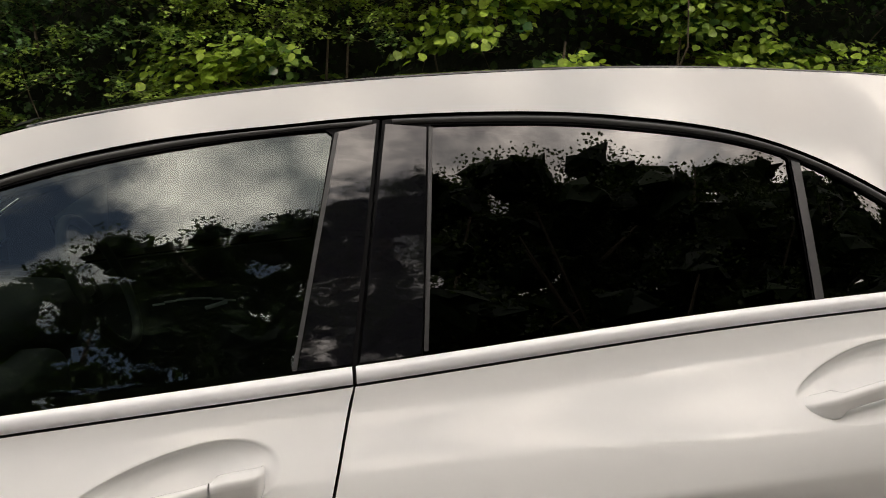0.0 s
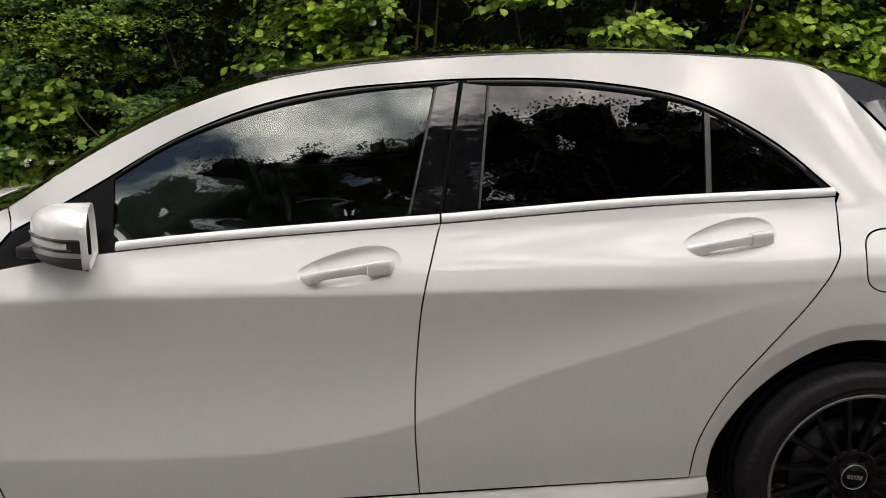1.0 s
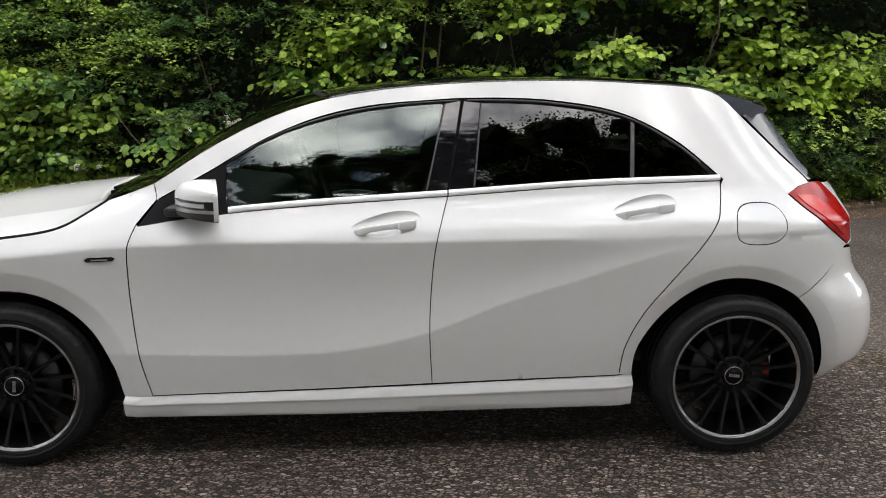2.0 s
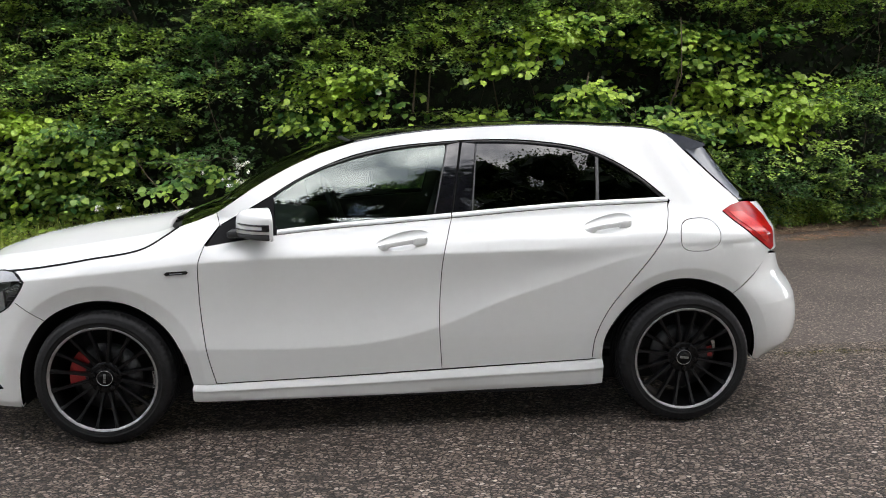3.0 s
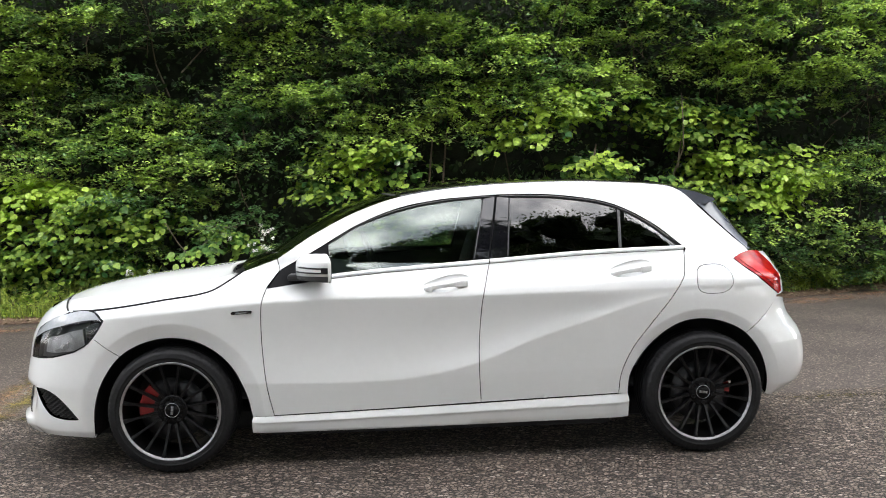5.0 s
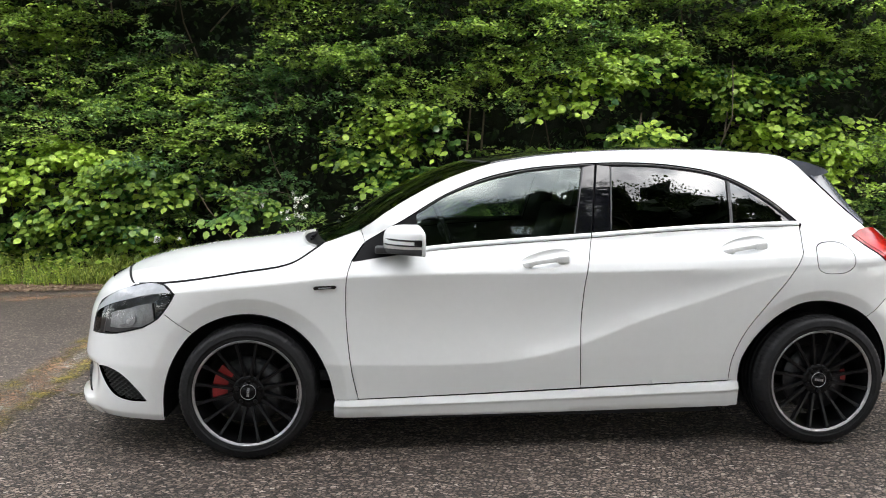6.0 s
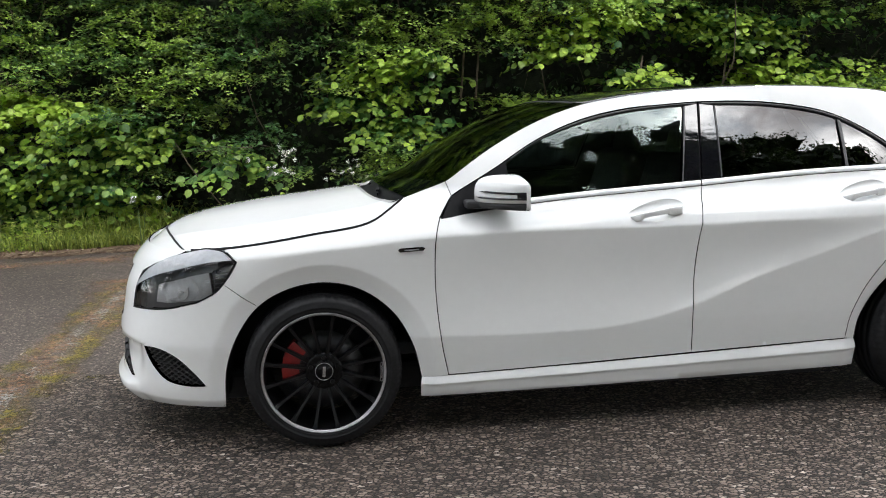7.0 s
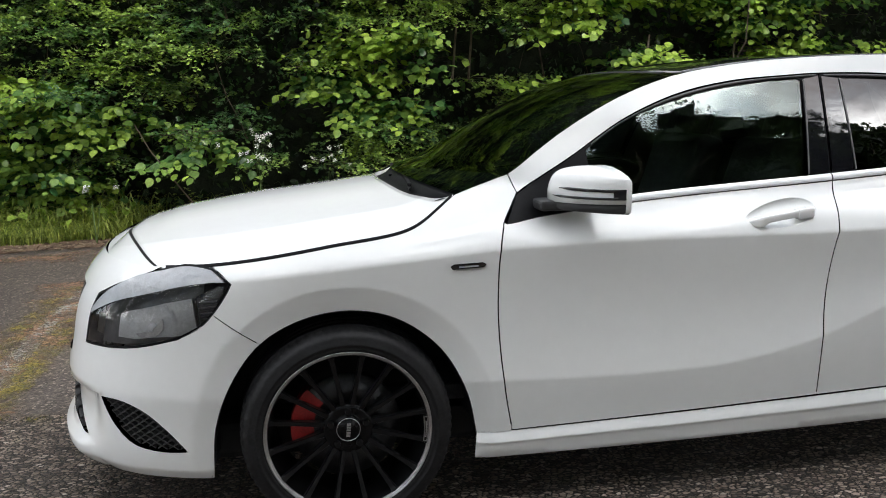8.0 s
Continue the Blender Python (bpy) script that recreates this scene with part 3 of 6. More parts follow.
def side_normal(s, z, sign=-1):
    h = 0.0015
    a = side_point(s + h, z, sign) - side_point(s - h, z, sign)
    b = side_point(s, z + h, sign) - side_point(s, z - h, sign)
    n = np.cross(a, b) * (-sign) * -1
    n /= np.maximum(np.linalg.norm(n, axis=-1, keepdims=True), 1e-9)
    out = side_point(s, z, sign) - np.array([1.3, YC, 0.6])
    flip = np.sum(n * out, -1) < 0
    n[flip] *= -1
    return n


def skin_s(x, z):
    """The run s of a place given by its x."""
    x, z = np.asarray(x, float), np.asarray(z, float)
    x0, x1 = nose_x(z) + NOSE_L, tail_x(z) - 0.75
    un, ut = np.clip((x0 - x) / NOSE_L, 0, 1), np.clip((x - x1) / 0.75, 0, 1)
    return np.where(x < x0, x0 - np.interp(un, _u, NOSE_ARC), np.where(x > x1, x1 + np.interp(ut, _u, TAIL_ARC), x))


def run(pts):
    p = np.array(pts, float)
    p[:, 0] = skin_s(p[:, 0], p[:, 1])
    return p


_cx = np.arange(-1.2, 3.6, 0.02)
CREASES = [np.stack([_cx, f_(_cx) + k], 1) for f_ in (crease_z, lower_z) for k in (-.007, 0, .007)]
_ra = np.linspace(0, 2 * np.pi, 73)
for ax in AXLES:
    for k in (-.006, 0, .006):
        CREASES.append(np.stack([ax + (FLARE + k) * np.cos(_ra[:37]), .30 + (FLARE + k) * np.sin(_ra[:37])], 1))
for hx_, hz_ in RECESSES:
    for k in (1.30, 1.17, 1.10, 1.04, 1.0, .97, .92, .84, .7, .5, .25):
        CREASES.append(np.stack([hx_ + k * .125 * np.cos(_ra), hz_ + k * np.sin(_ra) * np.where(np.sin(_ra) > 0, .036 + .012 * k * np.cos(_ra), .040) + .10 * k * .125 * np.cos(_ra)], 1))


def panel(name, outline, material_, parent, holes=(), sign=-1, gap=0.002, off=0.0, depth=0.02, step=0.02, label="", lines=None, push=None):
    """A sheet of the car's skin with an outline in (s, z), its rim folded inward by depth."""
    o = shrink(outline, gap)
    hs = [shrink(h, -gap) for h in holes]
    V, F, rims = fill(o, hs, step, CREASES if lines is None else lines)
    s, z = V[:, 0], V[:, 1]
    N = side_normal(s, z, sign)
    off_ = off + (push(s, z) if push else 0.0)
    P = side_point(s, z, sign) + N * np.reshape(off_ * np.ones(len(s)), (-1, 1))
    if push:
        h = 0.004
        d = lambda ds, dz: side_point(s + ds, z + dz, sign) + N * np.reshape(push(s + ds, z + dz), (-1, 1))
        M = np.cross(d(h, 0) - d(-h, 0), d(0, h) - d(0, -h))
        M /= np.maximum(np.linalg.norm(M, axis=1, keepdims=True), 1e-9)
        M[np.sum(M * N, 1) < 0] *= -1
        NN = M
    else:
        NN = N
    verts, norms, faces = list(P), list(NN), []
    fn = np.cross(P[F[:, 1]] - P[F[:, 0]], P[F[:, 2]] - P[F[:, 0]])
    bad = np.sum(fn * N[F].mean(1), 1) < 0
    F[bad] = F[bad][:, ::-1]
    faces += [tuple(f) for f in F]
    if depth > 0:
        for lp in rims:
            k, n = len(verts), len(lp)
            c = P[lp]
            t = np.roll(c, -1, 0) - np.roll(c, 1, 0)
            r = np.cross(t, N[lp])
            r /= np.maximum(np.linalg.norm(r, axis=1, keepdims=True), 1e-9)
            verts += list(c) + list(c - N[lp] * depth)
            norms += list(r) + list(r)
            for i in range(n):
                j = (i + 1) % n
                faces.append((k + i, k + j, k + n + j, k + n + i))
    me = mesh_of(name, verts, faces, True, norms)
    return link(name, me, material_, parent, label)


def lattice(name, outline, pitch, sign, off, material_, parent):
    """Crossing bars that fill an opening of the skin."""
    o = np.asarray(outline, float)
    lo, hi = o.min(0), o.max(0)
    V, F = [], []
    for slope in (0.62, -0.62):
        for c in np.arange(lo[1] - 1, hi[1] + 1, pitch):
            x = np.arange(lo[0], hi[0], 0.006)
            pts = np.stack([x, c + slope * (x - lo[0])], 1)
            m = inside(o, pts)
            for i in range(len(x) - 1):
                if m[i] and m[i + 1]:
                    a = pts[i:i + 2]
                    P, N = side_point(a[:, 0], a[:, 1], sign), side_normal(a[:, 0], a[:, 1], sign)
                    k = len(V)
                    for p, n in zip(P, N):
                        V += [p + n * (off - .012) - [0, 0, .004], p + n * off - [0, 0, .0018], p + n * off + [0, 0, .0018], p + n * (off - .012) + [0, 0, .004]]
                    F += [(k, k + 1, k + 5, k + 4), (k + 1, k + 2, k + 6, k + 5), (k + 2, k + 3, k + 7, k + 6)]
    ob = link(name, mesh_of(name, V, F, False), material_, parent)
    return tagged(ob, kind="stuff")


# ---- the car: outlines on its skin ----
SEAM_A = spline([(.480, .912), (.460, .85), (.451, .708), (.456, .567), (.475, .397), (.501, .268)], 30)
SEAM_B = spline([(1.604, 1.0), (1.582, .93), (1.560, .852), (1.540, .68), (1.533, .509), (1.542, .300)], 30)
SEAM_C = spline([(2.652, 1.045), (2.645, 1.0), (2.612, .935), (2.537, .825), (2.422, .683), (2.324, .553), (2.268, .424), (2.257, .318)], 40)
BELT = spline([(.482, .906), (.806, .944), (1.006, .962), (1.604, 1.0), (2.135, 1.032), (2.655, 1.045)], 400)
RAIL_TOP = spline([(.520, 1.046), (.726, 1.178), (.933, 1.281), (1.132, 1.347), (1.333, 1.382), (1.535, 1.403), (2.036, 1.421), (2.355, 1.411), (2.675, 1.380), (2.722, 1.362)], 80)
RAIL_LOW = spline([(.538, .990), (.713, 1.084), (.932, 1.209), (1.130, 1.286), (1.330, 1.327), (1.531, 1.344), (1.665, 1.352), (2.026, 1.343), (2.304, 1.290), (2.506, 1.184), (2.664, 1.050)], 80)
GLASS_TOP = spline([(.764, 1.102), (.932, 1.200), (1.197, 1.286), (1.462, 1.327), (1.595, 1.336), (1.741, 1.338), (2.023, 1.326), (2.316, 1.269), (2.501, 1.164), (2.625, 1.062)], 200)
ARCH_F = spline([(-.393, .17), (-.378, .345), (-.328, .476), (-.243, .588), (-.129, .651), (.010, .673), (.145, .643), (.280, .541), (.359, .399), (.391, .262)], 50)
ARCH_R = spline([(2.310, .305), (2.318, .412), (2.375, .518), (2.478, .622), (2.582, .681), (2.690, .696), (2.813, .674), (2.927, .617), (3.020, .508), (3.067, .384), (3.082, .26)], 50)
HOOD = spline([(-.514, .802), (-.348, .815), (-.042, .856), (.214, .901), (.285, .942), (.350, .985)], 40)


def cut(c, x0, x1):
    return c[(c[:, 0] > x0) & (c[:, 0] < x1)]


def belt(x):
    return np.interp(x, BELT[:, 0], BELT[:, 1])


car = thing("car", "white five-door hatchback with black alloy wheels parked on asphalt", "car", at=(1.35, YC, 0))

HEAD = np.vstack([spline([(-.514, .800), (-.43, .817), (-.36, .806), (-.313, .769)], 14), spline([(-.313, .765), (-.345, .715), (-.395, .655), (-.47, .612)], 12)[1:],
                  spline([(-.47, .612), (-.60, .580), (-.765, .561)], 12)[1:], spline([(-.765, .561), (-.757, .60), (-.742, .66), (-.715, .712)], 7)[1:], spline([(-.715, .712), (-.65, .748), (-.58, .777), (-.514, .80)], 9)[1:-1]])
fender_outline = np.vstack([[(-.243, .588)], ARCH_F[ARCH_F[:, 0] > -.235], [(.496, .264)], SEAM_A[::-1], [(.538, .992), (.519, 1.045), (.43, 1.013), (.357, .988)], HOOD[HOOD[:, 0] > -.362][::-1], HEAD[9:19]])
front_door_outline = np.vstack([SEAM_A[::-1], cut(BELT, .483, 1.603), SEAM_B])
rear_door_outline = np.vstack([SEAM_B[::-1], cut(BELT, 1.605, 2.651), SEAM_C])
TAIL_LAMP = [(2.930, .990), (2.995, 1.012), (3.06, 1.022), (3.10, .945), (3.165, .797), (3.110, .835), (3.040, .882), (2.975, .942)]
_ar = np.vstack([ARCH_R[ARCH_R[:, 0] < 2.925], [(2.935, .612)]])
frame_outline = np.vstack([RAIL_LOW, SEAM_C[1:], [(2.30, .312)], _ar, [(2.99, .655), (3.077, .722), (3.15, .79), (3.165, .797), (3.110, .835), (3.040, .882), (2.975, .942), (2.930, .990), (2.995, 1.012), (3.06, 1.022)],
                           [(3.04, 1.06), (2.993, 1.097), (2.90, 1.185), (2.801, 1.280), (2.722, 1.362)], RAIL_TOP[::-1]])
_a = np.linspace(0, 2 * np.pi, 40, endpoint=False)
_sq = lambda c: np.sign(c) * np.abs(c) ** 0.72
FUEL = np.stack([2.766 + .098 * _sq(np.cos(_a)) + .012 * np.sin(_a), .897 + .071 * _sq(np.sin(_a))], 1)




def skirt_push(s, z):
    t = np.clip((z - .176) / (.262 + .0281 * (s - .391) - .176), 0, 1)
    return np.interp(t, [0, .10, .60, .70, .92, 1], [.0, .010, .013, .018, .004, -.006])


_sx = np.linspace(.38, 2.32, 100)
SILL_LINES = [np.stack([_sx, .176 + (.262 + .0281 * (_sx - .391) - .176) * k], 1) for k in (.05, .08, .11, .57, .60, .63, .67, .70, .73, .89, .92, .95)]


def bumper_push(s, z):
    """A step below the bumper's middle, and a turned-in lower edge."""
    f = lambda q: np.clip(q, 0, 1) ** 2 * (3 - 2 * np.clip(q, 0, 1))
    a = f((.424 - z) / .007) * f((z - .20) / .16) * f((float(skin_s(-.70, .41)) - s) / .12)
    return -.026 * a + .018 * f((.250 - z) / .012) * f((-.80 - s) / .12) - .45 * np.maximum(.207 - z, 0)


def rear_push(s, z):
    """A fold across the bumper's widest line and a turned-in skirt below."""
    f = lambda q: np.clip(q, 0, 1) ** 2 * (3 - 2 * np.clip(q, 0, 1))
    on = f((s - 2.98) / .25)
    ridge = np.where(z > REAR_FOLD, np.exp(-(z - REAR_FOLD) / .09), 1 - .25 * np.clip((REAR_FOLD - z) / .12, 0, 1))
    return on * (.008 * ridge - .30 * np.maximum(.318 - z, 0) - .007)


REAR_FOLD = .548
for sign in (-1, 1):
    panel("front_fender", run(fender_outline), WHITE, car, sign=sign, depth=0.014)
    fd = panel("front_door", front_door_outline, WHITE, car, sign=sign, step=0.016)
    rd = panel("rear_door", rear_door_outline, WHITE, car, sign=sign, step=0.016)
    panel("side_frame", run(frame_outline), WHITE, car, holes=[FUEL], sign=sign, step=0.018)
    panel("fuel_flap", FUEL, WHITE, car, sign=sign, gap=0.0015)
    panel("side_skirt", np.array([(.388, .176), (2.313, .190), (2.313, .316), (1.54, .2943), (.391, .262)]), WHITE, car, sign=sign, push=skirt_push, depth=0.06, step=0.02, lines=SILL_LINES)
    # dark structure behind the panels, seen in the shut lines
    inner = np.vstack([[(-.45, .24)], ARCH_F[3:-3], [(.42, .24), (2.29, .26)], ARCH_R[3:-3], [(3.10, .30), (3.12, .78), (2.86, 1.0), (2.66, 1.03)], BELT[::-1], [(.3, .93), (-.04, .84), (-.40, .78)]])
    panel("inner_shell", inner, DARK_SHELL, car, sign=sign, off=-0.022, depth=0.0, step=0.05, lines=[])
    # windows
    belt_up = BELT + [0, 0.021]
    belt_f, belt_r = cut(belt_up, .80, 1.60), cut(belt_up, 1.62, 2.64)
    front_glass = np.vstack([cut(GLASS_TOP, .775, 1.593), [(1.593, 1.329), (1.522, 1.018)], belt_f[(belt_f[:, 0] < 1.52) & (belt_f[:, 0] > .81)][::-1], [(.790, .985)]])
    rear_glass = np.vstack([cut(GLASS_TOP, 1.742, 2.318), [(2.318, 1.266), (2.295, 1.06)], cut(belt_up, 1.703, 2.292)[::-1], [(1.700, 1.03)]])
    quarter_glass = np.vstack([cut(GLASS_TOP, 2.338, 2.622), [(2.624, 1.066)], cut(belt_up, 2.314, 2.61)[::-1]])
    f_frame = np.vstack([RAIL_LOW[RAIL_LOW[:, 0] < 1.668], [(1.668, 1.350), (1.606, 1.003)], cut(BELT, .484, 1.60)[::-1]])
    r_frame = np.vstack([[(1.608, 1.003), (1.670, 1.350)], RAIL_LOW[RAIL_LOW[:, 0] > 1.675], cut(BELT, 1.61, 2.655)[::-1]])
    panel("window_frame", f_frame, BLACK_TRIM, fd, holes=[front_glass], sign=sign, gap=0.0015, off=-0.003, lines=[], label="black window frame and mirror corner")
    panel("window_frame", r_frame, BLACK_TRIM, rd, holes=[rear_glass, quarter_glass], sign=sign, gap=0.0015, off=-0.003, lines=[], label="black window frame")
    panel("window_pane", front_glass, SIDE_GLASS, fd, sign=sign, off=-0.007, depth=0, step=0.012, lines=[], gap=-0.003, label="lightly tinted window glass")
    panel("window_pane", rear_glass, PRIVACY_GLASS, rd, sign=sign, off=-0.007, depth=0, step=0.012, lines=[], gap=-0.003, label="dark privacy glass")
    panel("quarter_pane", quarter_glass, PRIVACY_GLASS, rd, sign=sign, off=-0.007, depth=0, step=0.012, lines=[], gap=-0.003, label="dark privacy glass")
    panel("pillar_trim", np.array([(1.600, 1.332), (1.662, 1.343), (1.603, 1.024), (1.526, 1.02)]), PILLAR, fd, sign=sign, off=0.001, depth=0.006, gap=0.001, lines=[], label="glossy black pillar cover")
    panel("pillar_trim", np.array([(1.674, 1.342), (1.737, 1.335), (1.698, 1.03), (1.612, 1.024)]), PILLAR, rd, sign=sign, off=0.001, depth=0.006, gap=0.001, lines=[], label="glossy black pillar cover")
    for par, a, b in ((fd, .80, 1.655), (rd, 1.685, 2.58)):
        xs_ = np.linspace(a, b, 70)
        za, zb = np.interp(xs_, RAIL_LOW[:, 0], RAIL_LOW[:, 1]), np.interp(xs_, GLASS_TOP[:, 0], GLASS_TOP[:, 1])
        patch("frame_strip", [side_point(xs_, za + (zb - za) * k, sign) + side_normal(xs_, za + (zb - za) * k, sign) * o for k, o in ((.30, -.002), (.36, .002), (.52, .003), (.68, .002), (.74, -.002))], EDGE_GREY, par, "satin grey strip of the window frame")
    panel("window_bar", np.array([(2.3205, 1.262), (2.335, 1.257), (2.312, 1.056), (2.2975, 1.058)]), EDGE_GREY, rd, sign=sign, off=0.0015, depth=0.006, gap=0, step=0.02, lines=[], label="satin grey bar between the panes")
    for nm, par, a, b in (("edge_strip", fd, (1.598, 1.330), (1.523, 1.022)), ("edge_strip", rd, (1.7395, 1.334), (1.7005, 1.034))):
        panel(nm, np.array([a, (a[0] + .006, a[1]), (b[0] + .006, b[1]), b]), EDGE_GREY, par, sign=sign, off=0.0025, depth=0.004, gap=0, step=0.01, lines=[], label="thin grey edge of the pillar cover")
    for par, a, b in ((fd, .80, 1.602), (rd, 1.607, 2.652)):
        xs_ = np.linspace(a, b, 90)
        rows = []
        for t_ in np.linspace(0, 1, 7):
            z_ = belt(xs_) + .001 + .021 * t_
            rows.append(side_point(xs_, z_, sign) + side_normal(xs_, z_, sign) * (.001 + .0055 * (1 - (2 * t_ - 1) ** 2) ** .5))
        patch("chrome_strip", rows, CHROME, par, "bright window strip")
    # bumpers
    cx = lambda z: np.full_like(np.atleast_1d(z), 0.0) + (nose_x(np.atleast_1d(z)) + NOSE_L - NOSE_S + 0.004)
    zz = np.linspace(.80, .15, 14)
    centre = np.stack([cx(zz), zz], 1)
    bump = np.vstack([run(ARCH_F[ARCH_F[:, 0] < -.25]), run([(-.243, .588)]), run(HEAD[18:]), run([(-.514, .805)]), centre, run([(-.80, .125), (-.66, .165), (-.52, .172)])])
    FOG = run(spline([(-.716, .418), (-.65, .418), (-.587, .396), (-.52, .340), (-.462, .272)], 16)[:-1].tolist() + spline([(-.462, .272), (-.55, .272), (-.625, .290), (-.68, .345), (-.716, .418)], 14)[:-1].tolist())
    GRILLE = np.array([(centre[0, 0] + .03, .735), (centre[0, 0] + .40, .715), (centre[0, 0] + .33, .50), (centre[0, 0] + .03, .47)])
    LOWER = np.array([(centre[0, 0] + .03, .37), (-1.10, .365), (-1.03, .340), (-.97, .312), (-.91, .282), (-.875, .264), (-.91, .264), (-.96, .276), (-1.03, .286), (-1.11, .285), (centre[0, 0] + .03, .275)])
    lev = lambda z: np.stack([np.linspace(-1.6, -.2, 60), np.full(60, z)], 1)
    fb = panel("front_bumper", bump, WHITE, car, holes=[FOG, GRILLE, LOWER], sign=sign, gap=0.0015, lines=[lev(.426), lev(.4205), lev(.415), lev(.250), lev(.238), lev(.214), lev(.206), lev(.198)], depth=0.03, push=bumper_push)
    for nm, hole in (("side_intake", FOG), ("grille", GRILLE), ("lower_intake", LOWER)):
        panel(nm, hole, BLACK_PLASTIC, fb, sign=sign, off=-0.03, depth=0, gap=-0.004, lines=[], label="black intake behind a lattice")
        lattice("lattice", hole, .022 if nm == "side_intake" else .05, sign, -0.012, BLACK_PLASTIC, fb)
    hl = panel("headlight", run(HEAD), LAMP_GLASS, car, sign=sign, gap=0.002, off=0.0, depth=0.006, lines=[], label="headlamp with clear cover and dark inside")
    panel("lamp_seal", run(HEAD), BLACK_TRIM, hl, holes=[shrink(run(HEAD), .0065)], sign=sign, gap=0.001, off=0.0012, depth=0.004, lines=[], label="black seal round the lamp")
    panel("lamp_body", run(HEAD), SMOKE, hl, sign=sign, gap=0.002, off=-0.05, depth=-0.045, lines=[])
    strip = run(np.vstack([spline([(-.735, .672), (-.70, .712), (-.635, .757), (-.575, .783), (-.514, .798), (-.43, .814), (-.365, .806)], 20), spline([(-.325, .772), (-.42, .762), (-.54, .733), (-.66, .695), (-.742, .650)], 14)]))
    panel("light_strip", strip, LAMP_PALE, hl, sign=sign, gap=0.004, off=0.003, depth=0.006, lines=[], label="pale ribbed strip")
    panel("reflector", run([(-.648, .672), (-.58, .696), (-.515, .711), (-.430, .728), (-.418, .640), (-.455, .622), (-.525, .611), (-.60, .602), (-.660, .602)]), LAMP_GREY, hl, sign=sign, gap=0.0, off=-0.016, depth=0.02, step=0.012, lines=[], label="pale grey reflector bowl",
          push=lambda s, z: -0.022 * np.sqrt(np.clip(1 - ((s - float(skin_s(-.555, .655))) / .085) ** 2 - ((z - .655) / .060) ** 2, 0, 1)))
    swirl = np.vstack([spline([(-.640, .612), (-.585, .622), (-.545, .640), (-.523, .668)], 10), spline([(-.523, .668), (-.520, .640), (-.535, .618), (-.58, .609), (-.640, .606)], 10)[1:]])
    panel("chrome_swirl", run(swirl), LIP, hl, sign=sign, gap=0.0, off=-0.022, depth=0.004, step=0.01, lines=[], label="bright chrome edge of the reflector")
    for k in range(4):
        panel("lamp_fin", run([(-.405, .668 + .016 * k), (-.372 + .005 * k, .672 + .016 * k), (-.372 + .005 * k, .675 + .016 * k), (-.405, .671 + .016 * k)]), EDGE_GREY, hl, sign=sign, gap=0, off=-0.009, depth=0.003, step=0.02, lines=[], label="thin fin in the lamp's corner")
    panel("lamp_corner", run([(-.414, .735), (-.350, .765), (-.336, .755), (-.365, .70), (-.405, .650)]), NAVY, hl, sign=sign, gap=0.0, off=-0.012, depth=0.03, lines=[], label="dark navy corner of the lamp")
    bulb = bmesh.new()
    bmesh.ops.create_uvsphere(bulb, u_segments=18, v_segments=10, radius=.016, matrix=Matrix.Translation(side_point(skin_s(-.56, .635), np.array(.635), sign) + side_normal(np.array([float(skin_s(-.56, .635))]), np.array([.635]), sign)[0] * -.034))
    part("bulb", bulb, CHROME, hl, "bright round bulb shield", smooth=True)
    lamp_ = run(TAIL_LAMP)
    lamp_ = np.vstack([lamp_[:3], lamp_[2] + [.10, -.004], lamp_[3] + [.135, .005], lamp_[3] + [.135, -.05], lamp_[4] + [.05, .012], lamp_[4:]])
    tl = panel("tail_light", lamp_, RED_LENS, car, sign=sign, gap=0.0008, off=0.004, depth=0.02, step=0.012, lines=[], label="red tail lamp")
    panel("light_strip", run([(2.965, .985), (3.05, .978), (3.11, .93), (3.155, .84), (3.13, .84), (3.05, .90), (2.985, .955)]), RED_BRIGHT, tl, sign=sign, off=0.006, depth=0.004, gap=0.001, step=0.012, lines=[], label="brighter red lens field")
    zr = np.linspace(.12, .98, 16)
    tailc = np.stack([tail_x(zr) - 0.75 + TAIL_S - 0.004, zr], 1)
    rb = np.vstack([run([(2.935, .612)]), run(ARCH_R[ARCH_R[:, 0] > 2.945]), run([(3.15, .235), (3.3, .20)]), tailc[(tailc[:, 1] > .18) & (tailc[:, 1] < .74)], run([(3.15, .785), (3.077, .722), (2.99, .655)])])
    flat = lambda z: np.stack([np.linspace(2.95, 4.2, 60), np.full(60, z)], 1)
    panel("rear_bumper", rb, WHITE, car, sign=sign, gap=0.0015, depth=0.03, lines=[*CREASES[6:12], *(flat(REAR_FOLD + k) for k in (-.012, -.004, 0, .004, .012, .03)), flat(.324), flat(.318), flat(.312)], push=rear_push)
    tg = np.vstack([run([(3.155, .792), (3.135, .83), (3.11, .945), (3.075, 1.02)]), tailc[tailc[:, 1] > .76][::-1]])
    panel("tailgate", tg, WHITE, car, sign=sign, gap=0.0015, depth=0.03, lines=[])
    win = np.vstack([run([(3.065, 1.03), (2.998, 1.10), (2.905, 1.19), (2.81, 1.285)]), [(t, z) for z, t in ((z, tail_x(z) - .75 + TAIL_S - .004) for z in np.linspace(1.29, 1.03, 8))]])
    panel("rear_window", win, PRIVACY_GLASS, car, sign=sign, gap=0.002, depth=0.0, lines=[], label="dark rear window")
    panel("window_wing", run([(3.055, 1.035), (2.993, 1.10), (2.90, 1.19), (2.806, 1.283), (2.93, 1.305), (3.02, 1.19), (3.09, 1.06)]), WING_SKY, car, sign=sign, gap=0.001, off=0.004, depth=0.02, lines=[], label="glossy black side wing of the rear window")
